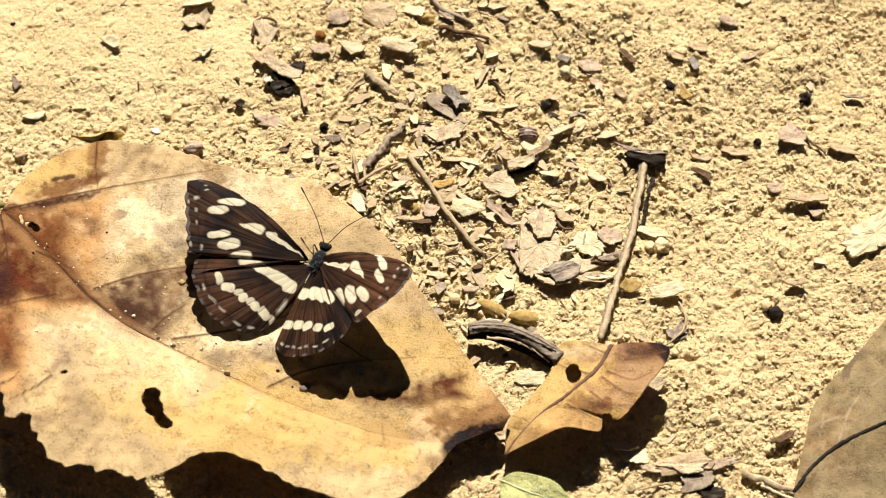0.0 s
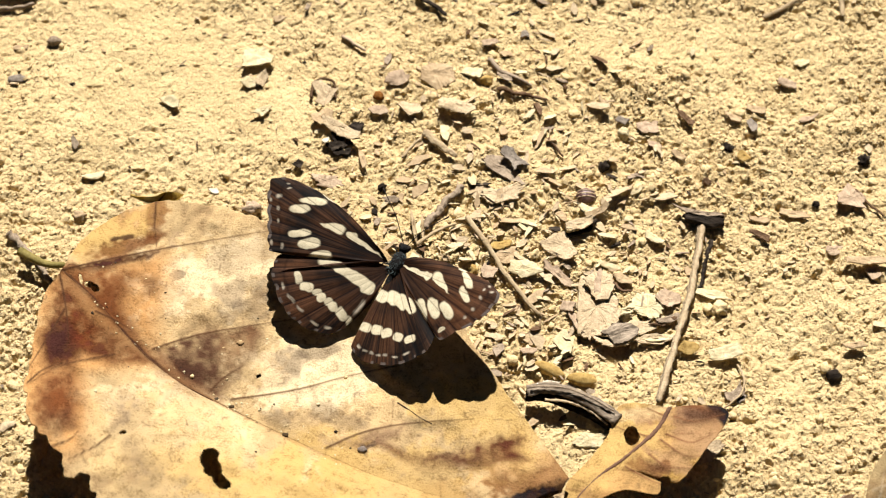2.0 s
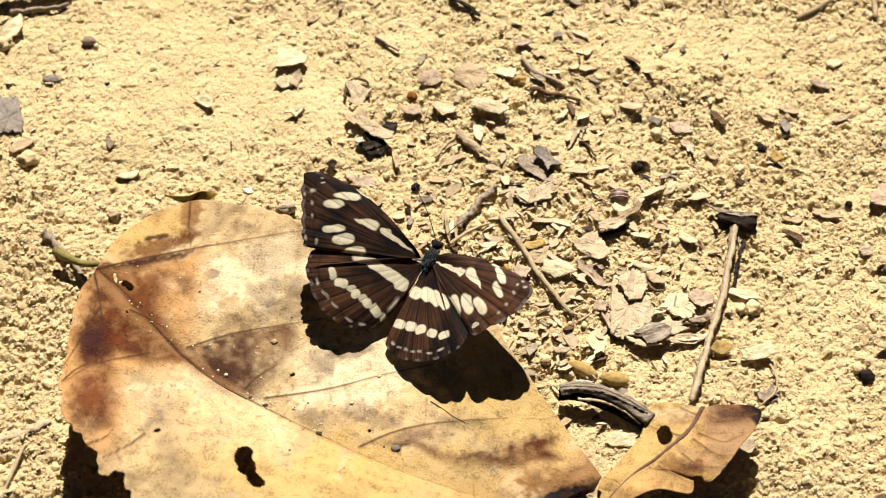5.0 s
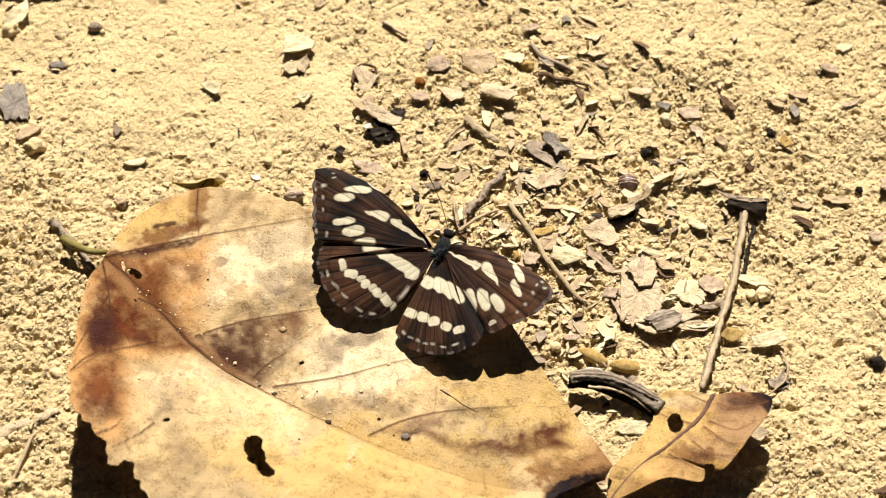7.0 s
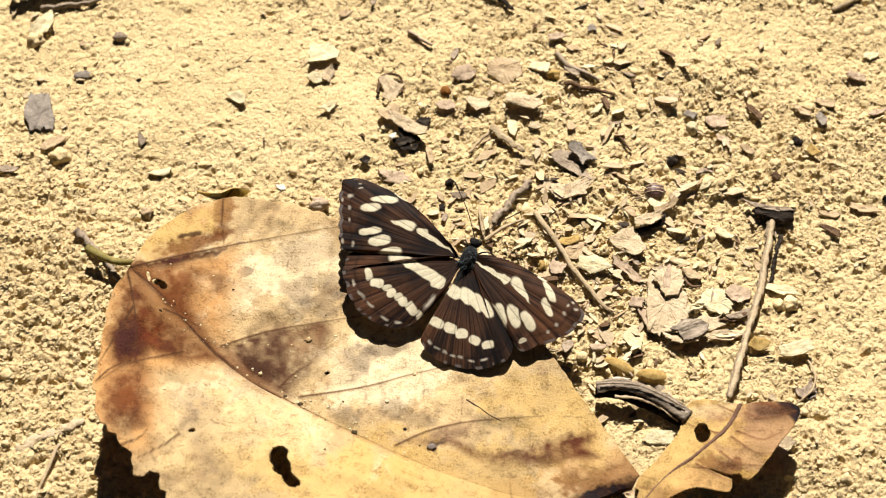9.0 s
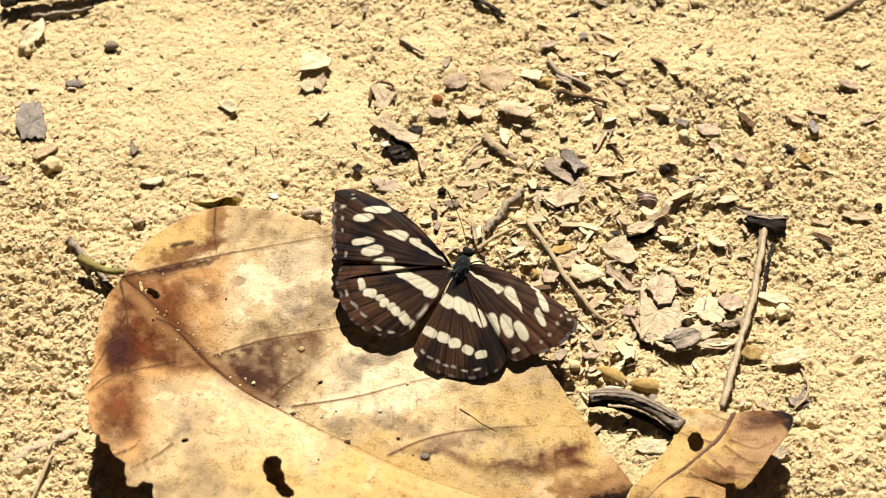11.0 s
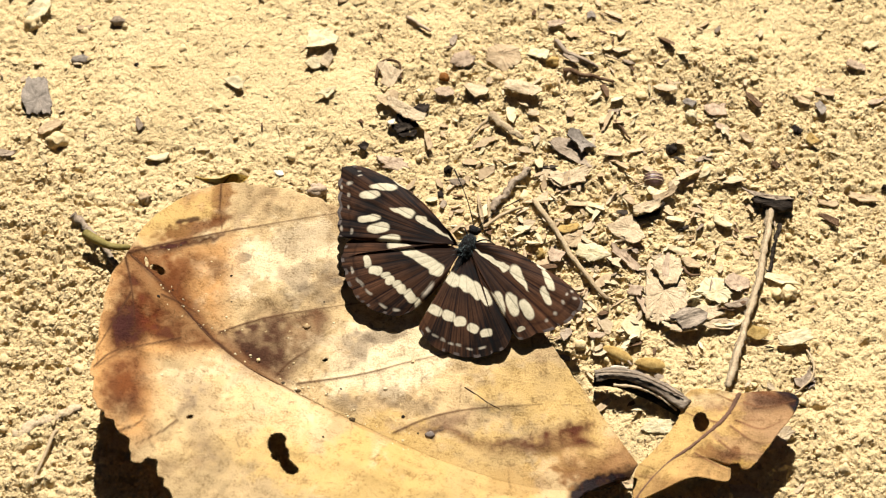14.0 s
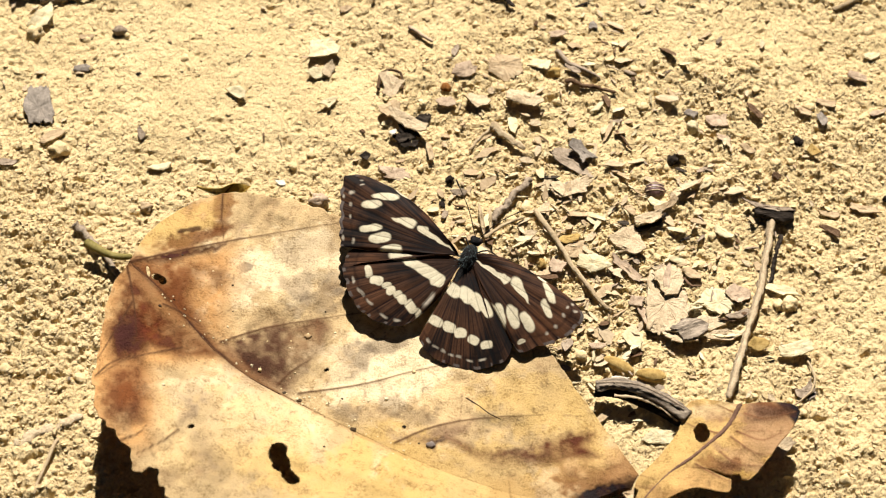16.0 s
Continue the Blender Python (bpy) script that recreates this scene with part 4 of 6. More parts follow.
def wing(name, side, base, outline, spots, faint, veins, lift, seed, label):
    """One wing in the butterfly's space, hinged on the body's long axis."""
    b = np.array(base)
    o = np.array(outline) - b
    ang, rad = np.unwrap(np.arctan2(o[:, 1], o[:, 0])), np.hypot(o[:, 0], o[:, 1])
    order = np.argsort(ang)
    ang, rad = ang[order], rad[order]
    na, nr = 260, 140
    th = np.linspace(ang[0], ang[-1], na)
    rr = np.interp(th, ang, rad)
    ker = np.array([1, 2, 3, 2, 1]) / 9
    rr = np.convolve(np.pad(rr, 2, mode="edge"), ker, mode="valid")
    veins_at = ang[0] + (ang[-1] - ang[0]) * np.array(veins)
    gap = np.min(np.abs(th[:, None] - veins_at[None]), axis=1)
    rr = rr * (1 - 0.016 * np.clip(1 - gap / 0.045, 0, 1))
    k = np.linspace(0, 1, nr) ** 0.8
    r = rr[:, None] * k[None]
    bend = 0.05 * np.sin(3.1 * k)[None]
    u, v = b[0] + r * np.cos(th)[:, None], b[1] + r * np.sin(th)[:, None]
    warp_u = u + 0.22 * value_noise(u, v, seed, 1.3)
    warp_v = v + 0.22 * value_noise(u, v, seed + 1, 1.3)
    col = INK + (UMBER - INK) * np.clip(0.42 + 0.55 * value_noise(u, v, seed + 2, 5.0) + 0.5 * value_noise(th[:, None] * 75 + 0 * u, k[None] * 4 + 0 * u, seed + 3, 1.0), 0, 1)[..., None]
    col = col * (0.62 + 0.5 * k[None])[..., None]   # blacker towards the body
    rusty = np.clip(0.9 * value_noise(u, v, seed + 7, 7.0) + 0.4 * value_noise(u, v, seed + 8, 2.0), 0, 1) * np.clip(k[None] * 1.6 - 0.4, 0, 1)
    col = col * (1 - 0.8 * rusty[..., None]) + np.array((0.105, 0.044, 0.02)) * 0.8 * rusty[..., None]
    col = col * (1 + 0.55 * value_noise(th[:, None] * 150 + 0 * u, k[None] * 5 + 0 * u, seed + 9, 1.0) * np.clip(k[None] * 2, 0, 1))[..., None]
    vein = np.exp(-((gap[:, None] * r) / 0.16) ** 2) * np.clip(k[None] * 3, 0, 1)
    col = col * (1 - 0.55 * vein[..., None])
    for table, tone, power, edge in ((faint, np.array((0.46, 0.40, 0.31)), 0.85, 0.4), (spots, IVORY, 1.0, 0.09)):
        for cu, cv, a1, a2, b1, b2, taper in table:
            det = a1 * b2 - a2 * b1
            du, dv = warp_u - cu, warp_v - cv
            e1, e2 = (du * b2 - dv * b1) / det, (a1 * dv - a2 * du) / det
            square = 3.0 if "hind" in name else 2.4
            shrink = 1.0 if tone is IVORY else 0.68
            e1, e2 = e1 / shrink, e2 / shrink
            e2 = e2 / np.clip(1 + taper * e1, 0.06, 2)
            q = (np.abs(e1) ** square + np.abs(e2) ** square) ** (1 / square)
            m = (np.clip((1 + edge - q) / (2 * edge), 0, 1) * power)[..., None]
            col = col * (1 - m) + tone * m
    thin = np.exp(-((gap[:, None] * r) / 0.11) ** 2) * np.clip(k[None] * 2.5 - 0.3, 0, 1)
    col = col * (1 - 0.6 * thin[..., None])
    fringe = (k[None] > 0.975) & (value_noise(th[:, None] * 30 + 0 * u, 0 * u, seed + 5, 0.9) > 0.1)
    col = np.where(fringe[..., None], np.array((0.10, 0.08, 0.07)), col)
    dark_line = np.exp(-((k[None] - 0.90) / 0.012) ** 2) * 0.4
    col = col * (1 - dark_line[..., None])
    h = lift + 0.9 * np.sin(np.pi * np.clip(k, 0, 1))[None] * (0.6 + 0.4 * np.cos(th)[:, None]) - 1.1 * k[None] ** 3 * 0.5 + 0.11 * np.clip(gap[:, None] / 0.06, 0, 1.3) * k[None]
    if "hind" in name:   # the front of the hindwing tucks under the forewing
        h = h - 1.0 * np.clip((th - th[-1] + 0.55) / 0.55, 0, 1)[:, None] * k[None]
    p = np.stack([side * u, v, h + 0 * u], axis=2).reshape(-1, 3) * MM
    idx = np.arange(na * nr).reshape(na, nr)
    a, b2_, c, d = idx[:-1, :-1].ravel(), idx[1:, :-1].ravel(), idx[1:, 1:].ravel(), idx[:-1, 1:].ravel()
    faces = np.stack((a, d, c, b2_) if side > 0 else (a, b2_, c, d), axis=1).tolist()
    ob = part(name, p, faces, WING, butterfly, label)
    paint(ob, np.clip(col, 0.005, 0.9).reshape(-1, 3))
    return ob


fore_veins = (0.10, 0.2, 0.30, 0.40, 0.5, 0.6, 0.70, 0.80, 0.90)
hind_veins = (0.12, 0.24, 0.36, 0.48, 0.6, 0.72, 0.86)
left_hindwing = wing("left_hindwing", -1, (0.58, -1.54),
    [(15.67, -3.49), (21.7, -7.77), (25.47, -12.9), (25.07, -16.61), (22.41, -19.67), (18.91, -22.55), (15.26, -24.18), (11.42, -24.58), (7.47, -23.92), (4.62, -22.45), (2.82, -19.8), (0.72, -16.44), (0.7, -10.57), (0.56, -6.08)],
    [(13.28, -8.2, -3.09, 0.95, -0.39, -1.06, 0.0), (9.23, -8.18, -3.28, 0.04, -0.09, -1.25, 0.0), (5.49, -8.16, -3.01, -0.07, -0.06, -1.52, 0.0), (3.18, -8.63, -1.64, -0.04, -0.07, -1.66, 0.0), (18.47, -15.11, -1.12, -1.1, 0.65, -0.66, 0.0), (15.43, -15.98, -1.39, 0.8, -0.59, -0.96, 0.0), (12.8, -15.94, -0.83, 0.86, -0.5, -0.49, 0.0), (11.21, -16.49, -0.67, 0.83, -0.76, -0.64, 0.0), (9.37, -16.43, -0.45, 0.82, -0.61, -0.36, 0.0), (7.8, -16.97, -0.97, -0.57, 0.45, -0.82, 0.0), (5.26, -17.31, -1.45, -0.85, 0.5, -0.94, 0.0), (2.76, -17.83, -0.73, -0.86, 0.61, -0.52, 0.0)],
    [(17.19, -20.25, -1.52, -0.73, 0.21, -0.5, 0.0), (14.13, -21.42, -1.33, -0.38, 0.12, -0.52, 0.0), (9.63, -22.42, -1.36, -0.03, -0.02, -0.55, 0.0), (6.16, -21.73, -1.13, 0.4, -0.2, -0.52, 0.0), (20.55, -18.59, -0.84, -0.96, 0.3, -0.26, 0.0), (2.37, -13.87, -0.13, 2.74, -0.82, -0.09, 0.0)],
    hind_veins, -0.15, 200, "dark brown hindwing with a white band and a row of white dots")
left_forewing = wing("left_forewing", -1, (2.18, -0.7),
    [(3.46, -0.13), (7.07, 1.73), (13.05, 3.87), (20.23, 5.35), (26.76, 5.73), (31.16, 5.17), (34.96, 4.14), (36.45, 2.44), (35.94, 0.06), (34.43, -2.89), (32.43, -5.89), (30.29, -9.61), (27.82, -13.12), (24.71, -16.89), (20.97, -14.06), (14.77, -8.83), (8.12, -4.31)],
    [(24.96, 2.77, -3.01, 1.53, -0.45, -0.82, 0.3), (26.71, -0.57, -2.04, 1.29, -0.55, -0.84, 0.0), (17.7, -0.4, -2.9, 0.8, -0.28, -0.98, 0.7), (8.41, -0.2, -4.93, -0.28, -0.0, -0.5, -0.8), (12.67, 0.13, -1.31, 0.34, -0.29, -0.95, 0.2), (23.68, -5.77, -2.21, 1.52, -0.5, -0.7, 0.0), (20.45, -6.7, -2.15, 1.59, -0.77, -1.03, 0.0), (16.69, -7.98, -2.08, 1.67, -0.8, -1.0, 0.0), (21.99, 5.66, -1.94, -0.12, -0.01, -0.42, 0.0)],
    [(31.2, -3.01, -0.46, 0.27, -0.38, -0.61, 0.0), (29.62, -5.58, -0.35, 0.21, -0.37, -0.61, 0.0), (25.64, -10.53, -0.46, 0.27, -0.52, -0.85, 0.0), (23.73, -12.88, -0.46, 0.27, -0.52, -0.85, 0.0), (31.43, 2.51, -0.7, 0.4, -0.15, -0.24, 0.0), (32.41, 3.61, -0.54, 0.09, -0.07, -0.28, 0.0), (32.55, -0.3, -0.93, 0.54, -0.31, -0.49, 0.0), (33.96, -2.12, -0.35, 0.21, -0.38, -0.61, 0.0), (31.25, -6.52, -0.35, 0.21, -0.45, -0.73, 0.0), (28.25, -10.89, -0.35, 0.21, -0.44, -0.73, 0.0)],
    fore_veins, 0.15, 220, "dark brown forewing with white cell streak and spots")
right_hindwing = wing("right_hindwing", 1, (0.06, -1.31),
    [(5.28, -0.42), (11.2, -2.9), (17.4, -8.0), (20.4, -12.8), (20.7, -17.2), (18.15, -20.53), (15.32, -22.97), (11.76, -24.23), (8.2, -25.0), (4.79, -25.03), (0.54, -23.04), (-0.05, -21.08), (-0.07, -17.88), (-0.01, -12.42), (-0.05, -7.07), (-0.03, -3.76)],
    [(1.51, -8.76, 2.07, -0.24, -0.08, -1.51, 0.0), (4.56, -8.35, 2.32, -0.39, -0.17, -1.63, 0.0), (7.64, -8.55, 2.08, -0.81, -0.51, -1.54, 0.0), (10.21, -8.72, 2.11, -1.37, -0.62, -1.03, 0.0), (1.73, -17.42, 1.79, 0.03, 0.08, -1.1, 0.0), (5.25, -17.03, 1.61, 0.2, 0.19, -1.09, 0.0), (8.29, -16.91, 1.34, 0.61, 0.5, -1.0, 0.0), (11.81, -16.84, 1.32, 0.21, 0.22, -1.08, 0.0), (15.01, -16.28, 1.01, 0.86, 0.63, -0.74, 0.0)],
    [(4.93, -22.7, 1.09, -0.02, 0.01, -0.41, 0.0), (7.06, -22.61, 0.94, 0.07, 0.05, -0.41, 0.0), (9.17, -22.52, 0.91, 0.23, 0.12, -0.39, 0.0), (10.94, -21.82, 0.75, 0.27, 0.15, -0.38, 0.0), (13.61, -21.4, 0.96, 0.44, 0.18, -0.37, 0.0), (16.1, -19.65, 0.8, 0.68, 0.27, -0.32, 0.0), (2.74, -22.19, 0.73, -0.43, -0.26, -0.47, 0.0)],
    hind_veins, -0.15, 240, "dark brown hindwing with a white band and a row of white dots")
right_forewing = wing("right_forewing", 1, (0.3, 0.07),
    [(1.84, 2.24), (5.58, 3.81), (9.82, 4.51), (14.4, 4.6), (18.85, 4.31), (23.87, 4.03), (28.05, 3.31), (30.87, 1.53), (31.27, -0.49), (30.15, -4.29), (27.8, -8.01), (24.96, -10.89), (22.62, -14.13), (20.83, -16.26), (19.06, -16.63), (16.16, -13.8), (12.99, -10.77), (8.87, -6.95), (4.2, -3.03)],
    [(5.77, -0.19, 4.4, -0.25, 0.01, -0.5, 0.8), (10.29, -0.46, 1.17, -0.47, -0.34, -1.03, 0.2), (15.2, -0.97, 3.36, -1.69, -0.37, -0.86, -0.8), (20.9, 2.15, 2.45, -1.7, -0.46, -0.74, 0.2), (22.5, -1.55, 1.9, -1.42, -0.44, -0.66, 0.0), (14.01, -8.59, 1.87, -2.1, -0.88, -0.8, 0.0), (16.8, -7.34, 2.07, -2.09, -0.92, -0.94, 0.0), (20.34, -6.64, 2.25, -1.37, -0.57, -1.04, 0.0), (19.61, -13.93, 0.66, 0.98, 0.45, -0.32, 0.0), (21.48, -11.43, 0.67, 0.81, 0.42, -0.36, 0.0), (17.64, 4.28, 1.22, -0.05, 0.01, -0.41, 0.0), (12.24, -8.46, 1.56, -0.94, -0.39, -0.7, 0.0)],
    [(26.42, 1.43, 0.45, 0.25, 0.28, -0.48, 0.0), (26.98, 2.54, 0.34, 0.19, 0.21, -0.36, 0.0), (26.74, -0.96, 0.62, -0.55, -0.33, -0.41, 0.0), (26.58, -4.08, 0.57, 0.32, 0.35, -0.6, 0.0), (25.49, -6.62, 0.45, 0.25, 0.28, -0.48, 0.0), (28.42, 1.59, 0.57, 0.32, 0.21, -0.36, 0.0), (21.02, 5.03, 1.88, -0.25, -0.02, -0.27, 0.0)],
    fore_veins, 0.15, 260, "dark brown forewing with white cell streak and spots")


def blob(name, centre, size, material, parent, seed, rough=0.05, turn=0.0):
    v, fc = ico(4)
    r = np.random.default_rng(seed)
    d = 1 + rough * np.array([noise.noise(Vector(q) * 4 + Vector((seed, 0, 0))) for q in v]) + 0.015 * r.standard_normal(len(v))
    p = v * d[:, None] * np.array(size) * MM
    c, s = math.cos(turn), math.sin(turn)
    p = np.stack([p[:, 0], p[:, 1] * c - p[:, 2] * s, p[:, 1] * s + p[:, 2] * c], axis=1) + np.array(centre) * MM
    return part(name, p, fc.tolist(), material, parent)


def butterfly_body():
    thorax = blob("thorax", (0, 0, 0.4), (1.75, 3.2, 1.7), FUR, butterfly, 3)
    thorax["label"] = "blackish furry thorax with a blue-grey sheen"
    r = np.random.default_rng(12)
    verts, faces = [], []
    for _ in range(420):
        a, y = r.uniform(0, 2 * math.pi), r.uniform(-3.0, 3.2)
        w = math.sqrt(max(0.02, 1 - (y / 3.3) ** 2))
        root = np.array((1.7 * w * math.cos(a), y, 0.4 + 1.65 * w * math.sin(a)))
        out = np.array((math.cos(a), -0.9 + r.normal(0, 0.3), math.sin(a) * 0.8)) * r.uniform(0.5, 1.2)
        side = np.cross(out, r.normal(0, 1, 3))
        side *= 0.06 / max(1e-6, np.linalg.norm(side))
        o = len(verts)
        verts += [root - side, root + side, root + out]
        faces.append((o, o + 1, o + 2))
    part("fur", np.array(verts) * MM, faces, HAIR, thorax, "short hairs tinted with the thorax's blue-grey sheen")
    n = 26
    path = spline([(0, -2.0, 0.1), (0, -7.0, -0.9), (0, -12.0, -1.9), (0, -16.0, -2.6)], n) * MM
    s = np.linspace(0, 1, n)
    swell = np.clip(np.sin(np.pi * (0.16 + 0.80 * s)) ** 0.6, 0.05, 1) * (1 + 0.04 * np.sin(s * 44))
    v, fc = tube_mesh(path, 0.0012, 0.0009, 14, 5, 0.02, swell=swell)
    part("abdomen", v, fc, FUR, butterfly)
    head = blob("head", (0, 4.1, 0.5), (1.3, 1.1, 1.15), FUR, butterfly, 4)
    for k in (-1, 1):
        blob("eye", (k * 0.95, 4.5, 0.6), (0.62, 0.7, 0.75), ANTENNA, head, 8, 0.0)
        tip = (-10.5, 15.5, 3.0) if k < 0 else (7.0, 15.0, 2.5)
        way = spline([(k * 0.4, 4.8, 1.0), (tip[0] * 0.45, 4.8 + (tip[1] - 4.8) * 0.5, 2.6), tip], 22) * MM
        bulge = np.where(np.linspace(0, 1, 22) > 0.86, 1.9, 1.0)
        v, fc = tube_mesh(way, 0.00011, 0.00010, 6, 2, 0.0, swell=bulge)
        part("antenna", v, fc, ANTENNA, head)
        for y0, out, fwd in ((2.0, 5.0, 3.5), (-0.6, 5.2, -1.0), (-2.0, 4.0, -5.0)):
            leg = spline([(k * 0.8, y0, -0.8), (k * out * 0.6, y0 + fwd * 0.5, -0.3), (k * out, y0 + fwd, -6.8)], 12) * MM
            v, fc = tube_mesh(leg, 0.00022, 0.00010, 6, 3, 0.03)
            part("leg", v, fc, ANTENNA, butterfly)


butterfly_body()
for piece in butterfly.children:   # the body lies slightly askew between the wings
    if piece.name.split(".")[0] in ("thorax", "abdomen", "head"):
        piece.data.transform(Matrix.Rotation(radians(6), 4, "Z"))
        for sub in piece.children:
            sub.data.transform(Matrix.Rotation(radians(6), 4, "Z"))


# ---- litter ----
def chip(name, at, w, h, turn, material, label, category="chip", lift=0.6, tilt=(0, 0), curl=0.6, thick=0.35, seed=1, corners=9, group="", jag=0.25):
    """A flat irregular flake of bark, husk or leaf with a bent surface and a broken rim."""
    r = np.random.default_rng(seed)
    corners += 1
    n = corners * 5
    ca = np.linspace(0, 2 * np.pi, corners, endpoint=False) + r.uniform(-0.3, 0.3, corners)
    cr = (1 + jag * r.standard_normal(corners)) * np.maximum(np.abs(np.cos(ca)), np.abs(np.sin(ca))) ** -0.6
    cx, cy = cr * np.cos(ca), cr * np.sin(ca)
    f = np.arange(n) / 5
    i0, fr = f.astype(int) % corners, f % 1
    ex = cx[i0] * (1 - fr) + cx[(i0 + 1) % corners] * fr + 0.045 * r.standard_normal(n)
    ey = cy[i0] * (1 - fr) + cy[(i0 + 1) % corners] * fr + 0.045 * r.standard_normal(n)
    soft = lambda e: sum(np.roll(e, k) for k in range(-4, 5)) / 9
    sx, sy = soft(ex), soft(ey)
    verts, rings = [], (1.0, 0.82, 0.6, 0.32)
    for top in (1, 0):
        for q in rings:
            for i in range(n):
                x, y = w / 2 * q * (ex[i] if q == 1.0 else sx[i]), h / 2 * q * (ey[i] if q == 1.0 else sy[i])
                ridge = value_noise(np.array([x]), np.array([y * 0.35]), seed + 7, 0.7)[0] * 0.16 + value_noise(np.array([x]), np.array([y]), seed + 9, 2.2)[0] * 0.22
                z = ridge + curl * ((2 * x / w) ** 2 * 0.7 + 0.5 * math.sin(3 * y / h + seed)) + 0.05 * r.standard_normal() * min(w, h) / 8
                if top:
                    z += thick * (0.75 if q == 1.0 else 1.0)
                    x, y = x * (0.97 if q == 1.0 else 1), y * (0.97 if q == 1.0 else 1)
                verts.append((x, y, z))
        verts.append((0, 0, curl * 0.1 + (thick if top else 0)))
    faces, ring = [], n * len(rings) + 1
    for s in (0, 1):
        o = s * ring
        for j in range(len(rings) - 1):
            for i in range(n):
                i2 = (i + 1) % n
                quad = (o + j * n + i, o + j * n + i2, o + (j + 1) * n + i2, o + (j + 1) * n + i)
                faces.append(quad if s == 0 else quad[::-1])
        for i in range(n):
            tri = (o + 3 * n + i, o + 3 * n + (i + 1) % n, o + ring - 1)
            faces.append(tri if s == 0 else tri[::-1])
    for i in range(n):
        i2 = (i + 1) % n
        faces.append((i2, i, ring + i, ring + i2))
    ob = part(name, np.array(verts) * MM, faces, material, smooth=False)
    x, y = at[0] * MM, at[1] * MM
    ob.matrix_basis = pose(x, y, level(x, y) + 0.85 * lift * MM, -tilt[0], tilt[1], turn)
    return tagged(ob, label, category, group or category + " pieces on the soil")


def twig(name, points, r0, r1, material, label, category="twig", seed=1, sides=12, knob=0.10, lift=0.5, squash=0.85, group="", wobble=0.5):
    p = spline([(a * MM, b * MM) for a, b in points], max(26, 9 * len(points)))
    n = len(p)
    r = np.random.default_rng(seed)
    wob = np.stack([value_noise(np.arange(n), np.zeros(n), seed, 3.0), value_noise(np.arange(n), np.zeros(n), seed + 1, 3.0)], axis=1) * r0 * wobble * MM
    p = p + wob
    ends = np.array([level(*p[0]), level(*p[-1])])
    z = np.linspace(ends[0], ends[1], n)
    ground_z = relief(p[:, 0], p[:, 1])
    z = np.maximum(z, ground_z - 0.0003) + (r0 * 0.55 + lift) * MM
    z = np.convolve(np.pad(z, 4, mode="edge"), np.ones(9) / 9, mode="valid")
    path = np.column_stack([p, z])
    root = path[0].copy()
    swell = 1 + (0.6 * knob + 0.02) * value_noise(np.arange(n), np.zeros(n), seed + 2, 7.0) + 0.25 * knob * r.standard_normal(n)
    swell[0], swell[-1] = 0.7, 0.6
    v, fc = tube_mesh(path - root, r0 * MM, r1 * MM, sides, seed, knob, squash, swell, 1.2 * knob)
    ob = part(name, v, fc, material)
    ob.location = root
    return tagged(ob, label, category, group or category + " pieces on the soil")


def pebble(name, at, size, turn, material, label, category="pebble", seed=1, rough=0.3, sink=0.25, group=""):
    v, fc = ico(3)
    d = 1 + rough * np.array([noise.noise(Vector(q) * 1.7 + Vector((seed * 3.3, 0, 0))) + 0.4 * noise.noise(Vector(q) * 4.5 + Vector((seed, 5, 0))) for q in v])
    p = v * d[:, None] * np.array(size) * 0.5 * MM
    ob = part(name, p, fc.tolist(), material)
    x, y = at[0] * MM, at[1] * MM
    ob.matrix_basis = pose(x, y, level(x, y) + size[2] * (0.5 - sink) * MM, 0, 0, turn)
    return tagged(ob, label, category, group or category + " pieces on the soil")


# flakes round the leaf: place, width, depth, turn, material, label, height, tilt
chip("bark_chip", (-30.4, 59.5), 8.4, 6.0, 5, CREAM, "cream flat bark chip lying on the soil", lift=1.4, tilt=(6, -4), seed=11, corners=5, jag=0.10)
chip("bark_chip", (-31.6, 52.4), 4.6, 3.4, 20, CREAM, "cream broken bark chip on the soil", lift=0.8, seed=12, corners=5)
chip("bark_chip", (-29.0, 53.1), 4.0, 3.0, 60, PALE, "pale broken bark chip on the soil", lift=0.6, seed=13, corners=5)
chip("husk", (-101.8, 69.8), 4.2, 6.8, -20, CREAM, "cream husk lying on the soil", "husk", lift=0.9, seed=14, curl=1.0, corners=7)
chip("leaf_fragment", (-100.6, 40.5), 6.6, 12.5, 8, SLATE, "slate grey ragged leaf fragment on the soil", "leaf fragment", lift=1.3, seed=15, curl=0.5, corners=12, jag=0.16)
chip("bark_chip", (-97.4, 31.5), 6.8, 3.6, 20, TAN, "tan bark chip on the soil", lift=1.0, seed=16, corners=6)
pebble("soil_lump", (-94.8, 28.1), (5.2, 4.2, 3.2), 10, CRUMB, "pale soil lump beside a leaf fragment", "soil lump", seed=2, rough=0.5)
pebble("pebble", (-91.0, 53.6), (4.6, 2.6, 1.8), 8, SLATE, "small blue-grey pebble on the soil", seed=3)
pebble("pebble", (-82.2, 64.9), (3.6, 2.6, 2.4), 8, GREY, "small greyish pebble on the soil", seed=4)
pebble("pebble", (0.6, 47.5), (2.6, 2.4, 2.0), 8, RED, "small red-brown pebble on the soil", seed=5)
pebble("pebble", (109.1, -33.0), (3.6, 3.4, 2.8), 8, CHAR_AND_SHADE, "black charred pebble on the soil", seed=6)
chip("husk", (-28.3, 42.4), 6.4, 2.7, 27, CREAM, "narrow cream husk on the soil", "husk", lift=1.2, tilt=(-6, 0), curl=0.2, seed=17, corners=6)
